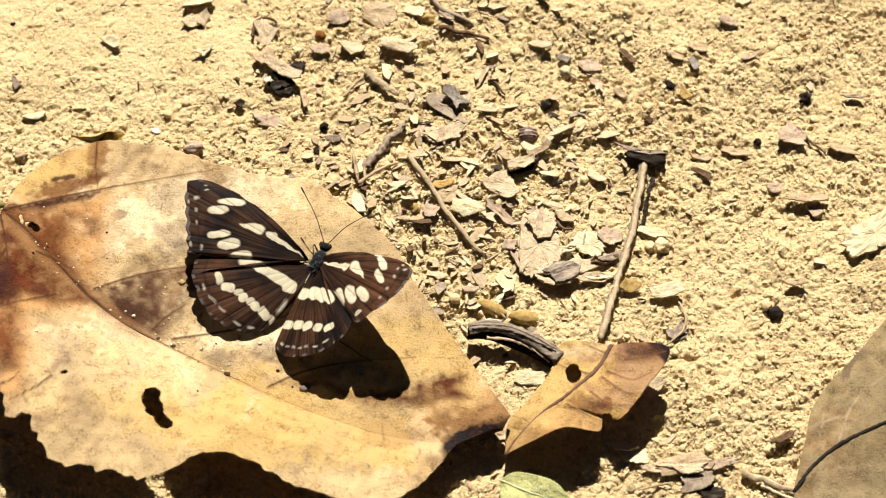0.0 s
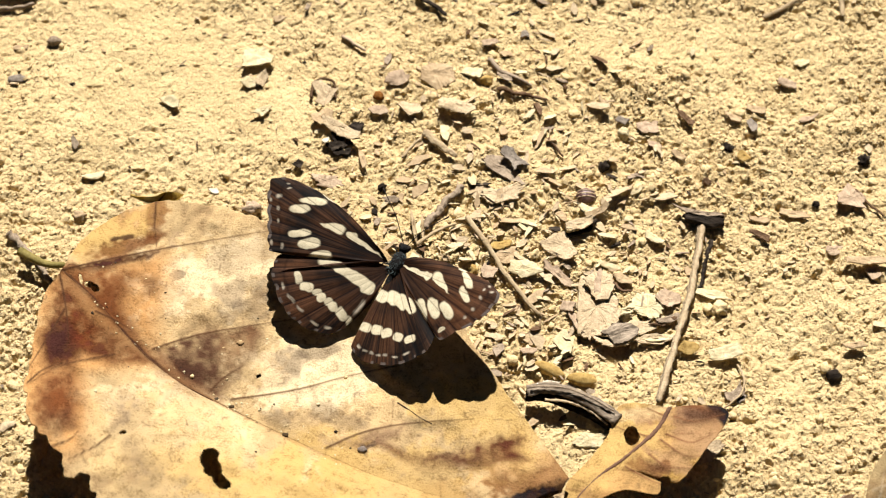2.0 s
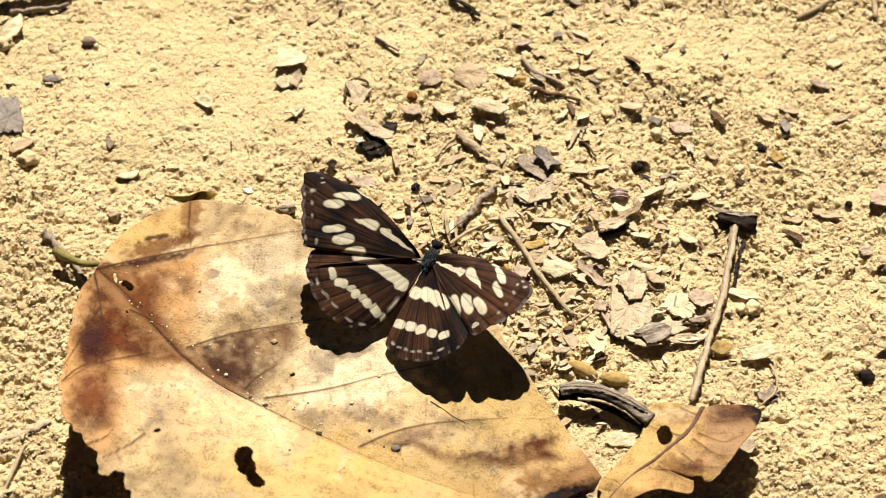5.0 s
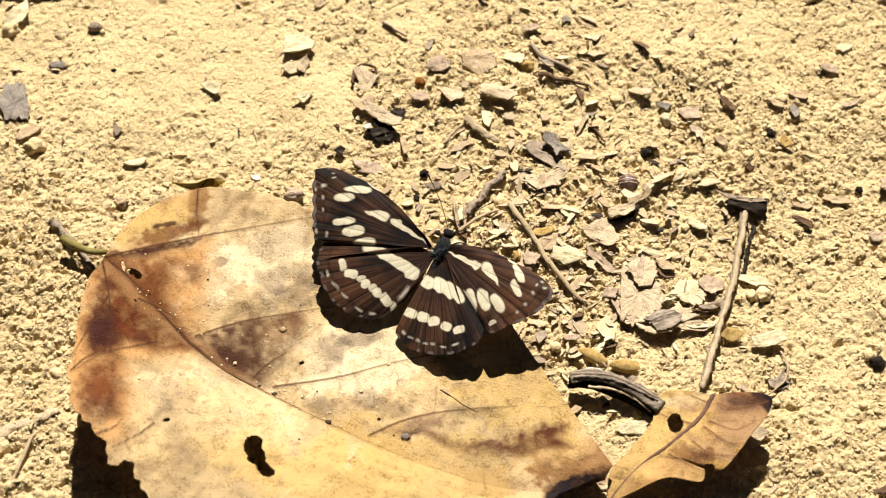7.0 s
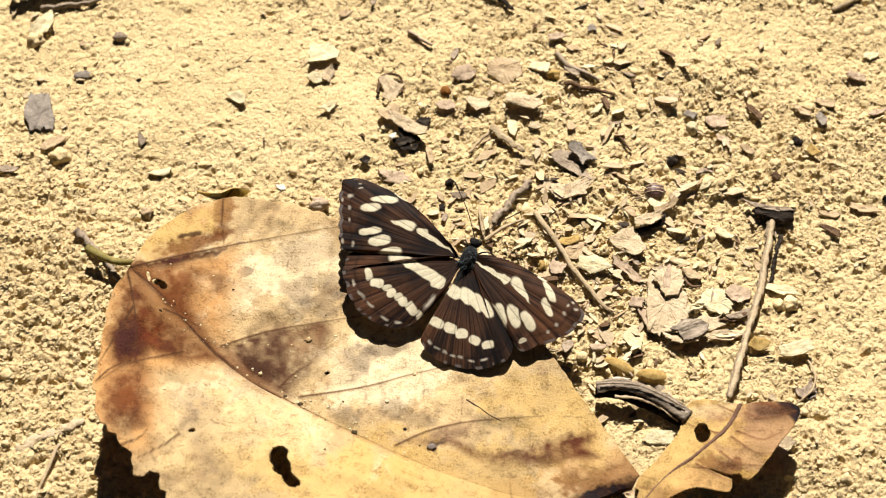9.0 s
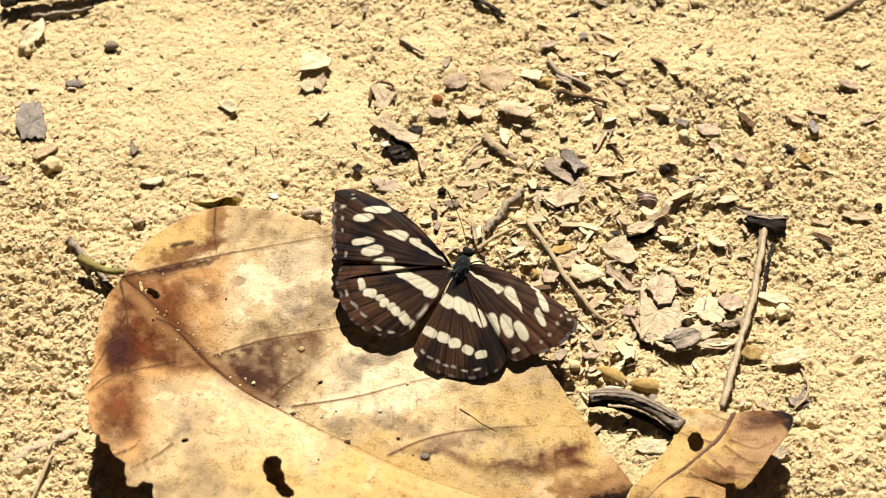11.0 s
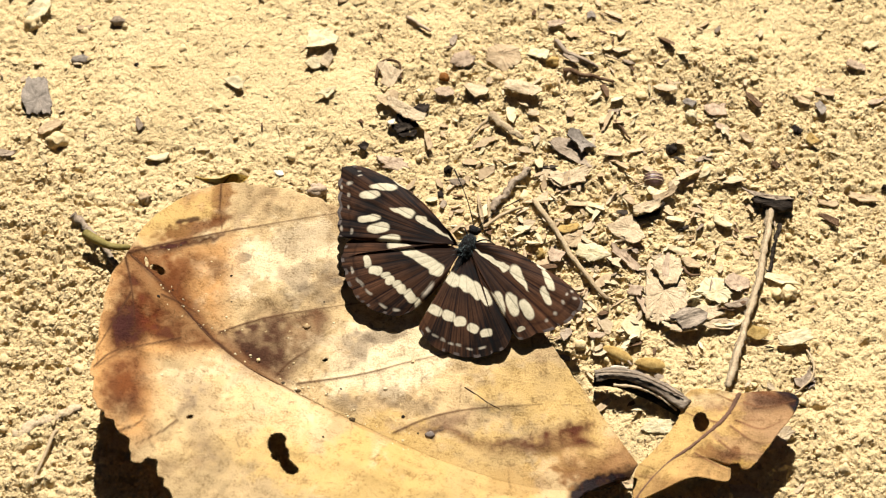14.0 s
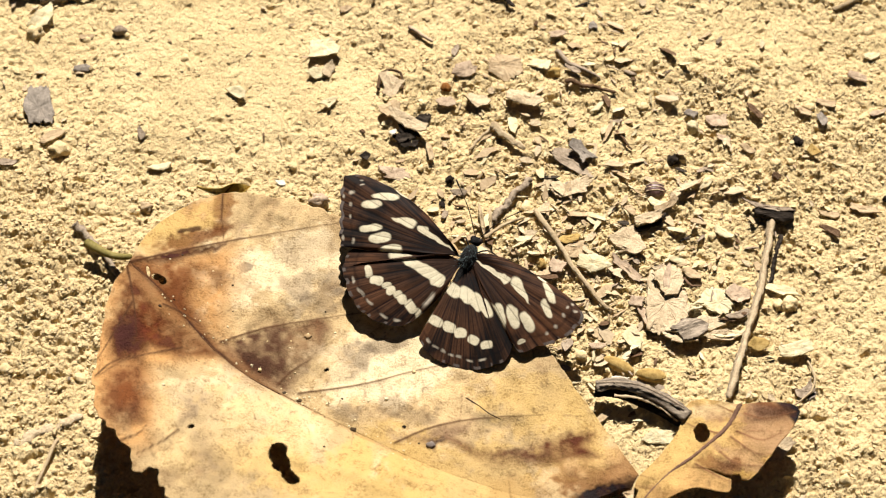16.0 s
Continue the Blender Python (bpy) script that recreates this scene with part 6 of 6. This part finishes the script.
# flakes strewn round the leaf: kind, place, width, depth, turn, material, label, category, height, tilt, curl, corners
for k, (name, at, w, h, turn, mat, words, kind, lift, tilt, curl, corners) in enumerate((
        ("bark_flake", (72.8, -71.3), 8.4, 5.6, -15, CREAM, "cream bark plate on soil", "bark", 1.0, (10, 0), 0.3, 9),
        ("bark_chip", (78.0, -75.0), 6.8, 3.1, 5, PALE, "pale bark chip on the soil", "chip", 0.8, (8, 0), 0.3, 8),
        ("bark_flake", (91.8, -74.2), 8.7, 2.8, 8, ROSE, "pinkish bark strip on the soil", "bark", 1.0, (8, 0), 0.3, 8),
        ("bark_flake", (84.4, -75.9), 10.0, 3.1, 2, PALE, "pale raised bark strip over a hollow", "bark", 2.0, (18, 0), 0.3, 9),
        ("bark_flake", (108.0, -67.8), 5.7, 2.3, 30, BROWN, "brown bark sliver on the soil", "bark", 0.9, (10, 0), 0.4, 7),
        # black flake added for the shade in a hole between the scraps
        ("bark_flake", (90.5, -81.7), 6.0, 3.7, -10, CHAR_AND_SHADE, "black flake standing in for a shaded hollow on soil", "bark", 0.6, (4, 0), 0.4, 9),
        ("bark_flake", (118.0, 17.6), 7.0, 5.9, -25, ROSE, "pinkish bark plate on the soil", "bark", 0.9, (9, 0), 0.4, 9),
        ("bark_flake", (119.7, -1.4), 8.7, 2.8, 6, TAN, "tan raised bark strip on soil", "bark", 2.0, (20, 0), 0.3, 8),
        ("bark_flake", (120.8, -4.0), 3.5, 4.0, 10, ROSE, "pinkish bark flake on the soil", "bark", 1.0, (8, 0), 0.4, 8),
        ("bark_chip", (112.2, 3.2), 5.7, 3.1, 8, ROSE, "pinkish chip on the soil", "chip", 0.7, (6, 0), 0.3, 8),
        ("bark_flake", (133.7, 28.6), 5.7, 1.6, -2, GREY, "grey sliver resting on soil", "bark", 1.2, (16, 0), 0.2, 7),
        ("bark_flake", (129.1, 13.3), 8.4, 2.8, -22, TAN, "tan bark strip on the soil", "bark", 1.1, (12, 0), 0.3, 8),
        ("bark_chip", (109.0, 41.8), 4.1, 1.9, 25, ROSE, "small pinkish chip on soil", "chip", 0.7, (8, 0), 0.3, 7),
        ("bark_chip", (95.6, 44.2), 4.9, 2.2, -10, TAN, "small tan chip on soil", "chip", 0.8, (10, 0), 0.3, 7),
        ("bark_flake", (75.6, 29.9), 4.1, 1.9, -45, TAN, "tan bark sliver on the soil", "bark", 0.9, (8, 0), 0.3, 7),
        ("leaf_fragment", (-11.9, 22.0), 8.1, 4.0, 5, ROSE, "pinkish tan leaf scrap beside the dry leaf", "leaf fragment", 0.8, (6, 3), 0.4, 8),
        ("leaf_fragment", (-3.3, 28.1), 1.6, 7.8, 8, TAN, "narrow tan leaf strip on the soil", "leaf fragment", 0.9, (8, 0), 0.5, 7),
        ("bark_chip", (24.4, 55.2), 5.4, 4.0, -10, CREAM, "cream flat chip resting on soil lumps", "chip", 0.9, (10, -4), 0.4, 7),
        ("bark_flake", (32.4, 52.4), 4.3, 1.9, -38, GREY, "grey bark sliver on the soil", "bark", 1.0, (10, 0), 0.4, 7),
        ("bark_chip", (0.8, 43.1), 4.6, 3.4, 0, ROSE, "flat greyish chip on the soil", "chip", 0.7, (4, 0), 0.2, 7),
        ("bark_flake", (31.2, 17.0), 10.8, 4.0, 14, PALE, "pale flat bark plate on the soil", "bark", 1.0, (9, 0), 0.5, 10),
        ("bark_flake", (32.5, -0.2), 6.2, 4.7, 10, TAN, "pinkish tan plate of bark", "bark", 0.7, (5, 0), 0.3, 8),
        ("bark_chip", (27.3, -5.3), 4.3, 3.4, -20, ROSE, "small pinkish bark chip on soil", "chip", 0.7, (8, 0), 0.3, 7),
        ("bark_chip", (19.3, 1.8), 3.5, 2.0, 12, CREAM, "small oval cream chip on soil", "chip", 0.8, (8, 0), 0.3, 7),
        ("husk", (52.5, 13.0), 5.4, 2.8, -28, CREAM, "cream wedge of husk beside a seed", "husk", 0.9, (12, 0), 0.4, 6),
        ("bark_flake", (44.5, -5.3), 8.9, 3.4, -48, ROSE, "pinkish curled bark strip on soil", "bark", 1.1, (6, 10), 0.8, 8),
        ("bark_chip", (46.0, -14.6), 4.3, 3.0, -10, ROSE, "light pinkish flake on the soil", "chip", 0.7, (6, 0), 0.3, 8),
        ("bark_flake", (62.5, -20.3), 8.1, 4.7, 6, PALE, "pale bark plate with a broken rim", "bark", 1.6, (13, 0), 0.3, 9),
        ("bark_flake", (65.8, -14.2), 7.8, 7.8, 35, CREAM, "cream cracked bark plate on soil", "bark", 1.1, (6, 0), 0.3, 10),
        ("bark_flake", (69.6, -18.7), 7.3, 2.2, 22, BROWN, "brown curled bark strip on soil", "bark", 1.4, (14, 0), 0.7, 8),
        ("bark_flake", (68.0, -23.6), 8.4, 2.5, 4, CREAM, "pale narrow bark strip on soil", "bark", 1.3, (14, 0), 0.4, 8),
        ("bark_flake", (71.0, -12.6), 5.7, 4.7, -12, ROSE, "pinkish bark lump on the soil", "bark", 1.0, (8, 0), 0.6, 8),
        ("bark_chip", (81.1, -10.6), 7.3, 2.6, -18, CREAM, "cream bark chip resting on crumbs", "chip", 1.2, (14, 0), 0.3, 7),
        ("bark_flake", (94.1, 7.0), 6.0, 1.9, -36, BROWN, "thin dark bark sliver on soil", "bark", 1.0, (12, 0), 0.4, 7),
        ("husk", (91.6, 29.5), 3.8, 2.5, -60, YELLOW, "small yellow curved husk", "husk", 1.0, (10, 0), 0.8, 6),
        ("husk", (68.0, 5.6), 6.0, 2.2, -36, CREAM, "narrow cream husk on the soil", "husk", 1.0, (10, 0), 0.6, 6),
        ("bark_chip", (68.1, 39.1), 5.7, 4.0, 0, ROSE, "pinkish flat chip on the soil", "chip", 0.7, (6, 0), 0.3, 8),
        ("bark_chip", (69.5, 33.2), 4.1, 2.2, -20, ROSE, "small pinkish chip on the soil", "chip", 0.7, (8, 0), 0.3, 7),
        ("bark_flake", (94.7, 12.0), 6.2, 1.9, -6, TAN, "tan bark sliver on the soil", "bark", 0.9, (12, 0), 0.3, 7),
        ("bark_chip", (28.8, 63.8), 4.6, 2.3, 4, ROSE, "pinkish raised bark chip on soil", "chip", 1.4, (16, 0), 0.3, 7),
        ("bark_chip", (61.7, 40.7), 3.0, 2.2, -10, SLATE, "small grey chip on the soil", "chip", 0.7, (6, 0), 0.3, 7),
        ("bark_chip", (38.0, 67.4), 2.0, 2.6, 0, SLATE, "small blue-grey chip on soil", "chip", 0.7, (6, 0), 0.2, 7),
        ("husk", (-69.4, 23.5), 6.0, 2.2, 14, CREAM, "cream husk half buried in soil", "husk", 0.7, (14, 0), 0.6, 7),
        ("bark_chip", (-39.8, 19.7), 2.0, 2.0, 20, WHITE, "small white chip on the soil", "chip", 0.8, (10, 0), 0.2, 6),
        ("bark_flake", (-106.8, 23.0), 5.4, 2.0, 2, GREY, "grey bark sliver on the soil", "bark", 1.0, (14, 0), 0.3, 7),
        ("bark_flake", (-90.9, 63.8), 4.1, 1.6, 0, TAN, "small tan sliver on the soil", "bark", 0.7, (10, 0), 0.3, 7),
        ("bark_chip", (-25.1, 72.5), 3.5, 1.9, 30, TAN, "small tan flake on the soil", "chip", 0.7, (10, 0), 0.3, 7),
        ("bark_flake", (53.7, -8.2), 1.9, 9.3, -5, ROSE, "narrow pinkish bark ridge on soil", "bark", 2.0, (0, 6), 0.4, 8),
        ("bark_flake", (89.7, 41.9), 5.4, 2.2, -30, TAN, "tan bark sliver on the soil", "bark", 0.8, (10, 0), 0.3, 7),
        ("bark_flake", (94.4, 39.3), 1.9, 4.7, 20, SLATE, "small grey bark flake on soil", "bark", 0.8, (8, 0), 0.3, 7),
        ("bark_flake", (102.9, 13.8), 8.1, 2.5, -8, TAN, "tan bark strip on the soil", "bark", 0.9, (12, 0), 0.3, 8),
        ("bark_flake", (78.3, 40.8), 1.9, 6.2, 40, BROWN, "dark bark sliver on the soil", "bark", 0.9, (4, 0), 0.4, 7),
        ("bark_chip", (104.6, 52.4), 5.4, 2.5, -20, ROSE, "pinkish chip on the soil", "chip", 0.8, (8, 0), 0.3, 7),
        ("bark_chip", (108.8, 59.5), 4.9, 2.2, 15, CREAM, "cream chip on the soil", "chip", 0.8, (10, 0), 0.3, 7),
        ("bark_chip", (36.8, -27.2), 4.1, 2.5, 10, ROSE, "pinkish chip on the soil", "chip", 0.7, (8, 0), 0.3, 7),
        ("bark_flake", (86.6, -39.5), 3.5, 1.6, 70, SLATE, "grey stem scrap on soil", "bark", 0.9, (0, 0), 0.3, 7)), 300):
    chip(name, at, w, h, turn, mat, words, kind, lift=lift, tilt=tilt, curl=curl, seed=k, corners=corners, jag=0.2)
for k, (at, size, mat, words) in enumerate((
        ((121.7, 28.9), 3.2, CHAR_AND_SHADE, "black charred lump on soil"),
        ((88.4, 32.2), 2.0, CHAR_AND_SHADE, "black charred grain on soil"),
        ((108.8, 16.6), 1.9, CHAR_AND_SHADE, "dark grain on soil"),
        ((27.9, 52.4), 3.2, YELLOW, "yellowish pebble on the soil"),
        ((15.4, -0.3), 2.0, CREAM, "small cream pebble on soil"),
        ((39.0, -0.2), 2.8, CRUMB, "rounded yellow soil lump nearby"),
        ((23.9, -4.4), 2.6, YELLOW, "yellowish pebble on the soil"),
        ((50.6, -0.3), 3.0, CRUMB, "rounded yellow soil lump nearby"),
        ((60.0, -16.2), 4.1, CREAM, "smooth cream pebble beside bark"),
        ((83.3, -14.6), 4.3, CRUMB, "crumbly yellow soil lump among litter"),
        ((80.2, -14.6), 3.2, CRUMB, "crumbly yellow soil lump among litter"),
        ((62.1, 36.9), 3.2, CREAM, "round cream pebble on soil"),
        ((-72.3, 11.2), 3.0, TAN, "tan soil lump among crumbs"),
        ((-30.1, 13.7), 4.4, ROSE, "pinkish soil lump beside the dry leaf"),
        ((1.5, 20.2), 2.2, CHAR_AND_SHADE, "black charred grain on soil"),
        ((56.6, 26.8), 3.0, CHAR_AND_SHADE, "black charred lump on soil"),
        # dark grain added in place of a small shaded hole
        ((87.6, 32.7), 2.4, CHAR_AND_SHADE, "dark grain on soil"),
        ((82.1, 22.2), 2.2, BROWN, "dark brown grain on soil"),
        ((-31.9, 54.2), 1.4, TAN, "tan grain on the soil"),
        ((-103.9, 64.9), 4.6, CRUMB, "raised yellow soil lump on sand"),
        ((-76.6, 51.5), 1.4, CHAR_AND_SHADE, "black grain on the soil")), 60):
    pebble("soil_lump" if "soil" in words else "pebble", at, (size, size * 0.85, size * 0.75), 37 * k, mat, words, "soil lump" if "soil" in words else "pebble", seed=k, rough=0.65, sink=0.3)


twig("straw", [(100.3, -76.8), (105.2, -79.4), (109.7, -82.9)], 0.55, 0.4, CREAM, "broad cream straw on soil", "straw", seed=70, lift=0.8)
twig("straw", [(102.0, -79.4), (105.7, -81.6), (110.0, -84.1)], 0.4, 0.3, CREAM, "thin cream straw on soil", "straw", seed=71, lift=0.8)
twig("stick", [(119.0, 20.4), (121.8, 16.3), (125.3, 12.2)], 0.4, 0.3, BROWN, "thin dark stick on soil", "stick", seed=72, lift=0.8)
twig("straw", [(73.5, -81.0), (77.4, -80.0), (81.6, -79.0)], 0.3, 0.25, STRAW, "thin pale straw on soil", "straw", seed=73, lift=0.8)


def scattered_litter():
    """Small bits of bark, husk and leaf strewn over the soil."""
    r = np.random.default_rng(91)
    kinds = ((TAN, "tan"), (PALE, "pale"), (GREY, "grey"), (BROWN, "brown"), (CHAR_AND_SHADE, "blackish"), (CREAM, "cream"))
    for mat, tone in kinds:
        verts, faces = [], []
        count = {"cream": 240, "blackish": 30, "pale": 460, "tan": 330, "brown": 60}.get(tone, 90)
        for _ in range(count):
            for _try in range(20):
                x, y = r.uniform(-0.13, 0.145), r.uniform(-0.12, 0.10)
                band = (0.22 + 0.78 * math.exp(-((y + 0.002) / 0.033) ** 2)) * math.exp(-(((x - 0.035) - 0.2 * (y - 0.02)) / 0.036) ** 2)
                if r.random() < 0.03 + 0.97 * band and ((x + 0.030) / 0.050) ** 2 + ((y + 0.052) / 0.022) ** 2 > 1:
                    break
            w = r.uniform(0.5, 2.2) * (1.0 if r.random() < 0.8 else 1.6) * (1.0 if band > 0.2 else 0.55)
            h = w * r.uniform(0.12, 0.55)
            a, tx, ty = r.uniform(0, math.pi), float(np.clip(r.normal(0, 0.2), -0.4, 0.4)), float(np.clip(r.normal(-0.22, 0.25), -0.7, 0.3))
            z0 = level(x, y) + 0.3 * MM + 0.12 * w * MM
            n, o = 7, len(verts)
            rad = 1 + 0.25 * r.standard_normal(n)
            for top in (0, 1):
                for i in range(n):
                    t = 2 * math.pi * i / n
                    lx, ly = w * rad[i] * math.cos(t), h * rad[i] * math.sin(t)
                    wx, wy = lx * math.cos(a) - ly * math.sin(a), lx * math.sin(a) + ly * math.cos(a)
                    verts.append((x + wx * MM, y + wy * MM, z0 + (wx * tx + wy * ty + 0.25 * top) * MM + 0.08 * r.standard_normal() * MM))
            faces.append(tuple(o + i for i in range(n))[::-1])
            faces.append(tuple(o + n + i for i in range(n)))
            for i in range(n):
                i2 = (i + 1) % n
                faces.append((o + i, o + i2, o + n + i2, o + n + i))
        ob = part("litter_bits", verts, faces, mat, smooth=False)
        tagged(ob, "small %s scraps of bark and leaf strewn on soil" % tone, "litter", kind="stuff")


scattered_litter()


# ---- movement ----
def motions():
    walk(butterfly, [
        (0.0, pose(0.00055, -0.02463, 0.00699, 9.10, 2.01, -27.93)),
        (0.5, pose(0.00148, -0.02190, 0.00968, 15.28, -0.13, -31.27)),
        (1.0, pose(0.00370, -0.01798, 0.00779, 13.62, 3.52, -27.01)),
        (1.5, pose(0.00422, -0.01549, 0.01121, 17.64, -0.77, -28.65)),
        (2.0, pose(0.00539, -0.00978, 0.00998, 14.19, 2.05, -30.70)),
        (2.5, pose(0.00571, -0.00949, 0.01101, 16.61, -0.98, -29.98)),
        (3.0, pose(0.00576, -0.00868, 0.00877, 9.91, 5.55, -27.34)),
        (3.5, pose(0.00527, -0.00941, 0.01025, 12.35, -1.37, -30.61)),
        (4.0, pose(0.00506, -0.00924, 0.01058, 14.46, -1.13, -30.07)),
        (6.5, pose(0.00580, -0.00968, 0.01053, 13.79, -0.77, -31.60)),
        (9.0, pose(0.00600, -0.01000, 0.01112, 12.56, 2.42, -31.25)),
        (12.5, pose(0.00600, -0.01000, 0.01112, 12.56, 2.42, -31.25)),
        (16.0, pose(0.00597, -0.01034, 0.01137, 13.70, 2.72, -31.96)),
    ])
    beats_left = [(0.0, 11.0), (0.2, 8.5), (0.3, 21.3), (0.4, 42.5), (0.5, 44.3), (0.6, 39.7), (0.8, 25.4), (1.0, 9.9), (1.2, 17.8), (1.5, 33.6), (1.7, 24.7), (1.8, 17.9), (2.0, 11.8), (2.2, 6.2), (2.3, 17.4), (2.5, 42.4), (2.7, 36.5), (2.8, 25.6), (3.0, 21.2), (3.2, 12.9), (3.3, 19.3), (3.5, 34.2), (3.8, 41.9), (4.0, 39.1), (4.2, 30.2), (4.8, 22.4), (5.6, 16.2), (6.5, 8.8), (7.0, 7.2), (7.5, 4.6), (8.5, 2.5), (9.0, 1.9), (12.5, -0.2), (14.5, 0.7), (16.0, 0.7)]
    beats_right = [(0.0, 37.3), (0.2, 33.1), (0.4, 36.0), (0.5, 33.4), (0.6, 34.7), (0.8, 30.4), (1.0, 30.2), (1.2, 27.2), (1.5, 30.4), (1.7, 29.8), (1.8, 26.5), (2.0, 24.9), (2.2, 22.5), (2.3, 29.8), (2.5, 43.4), (2.7, 39.6), (2.8, 31.3), (3.0, 19.5), (3.2, 21.1), (3.3, 25.9), (3.5, 30.5), (3.8, 42.7), (4.0, 39.1), (4.2, 30.8), (4.8, 22.9), (5.6, 17.7), (6.5, 12.3), (7.0, 12.1), (7.5, 8.9), (8.5, 2.5), (9.0, 0.3), (12.5, -1.0), (14.5, 0.5), (16.0, -1.4)]
    for ob, side, beats in ((left_forewing, -1, beats_left), (left_hindwing, -1, beats_left), (right_forewing, 1, beats_right), (right_hindwing, 1, beats_right)):
        walk(ob, [(t, pose(0, 0, 0, 0, -side * lift, 0)) for t, lift in beats])


motions()
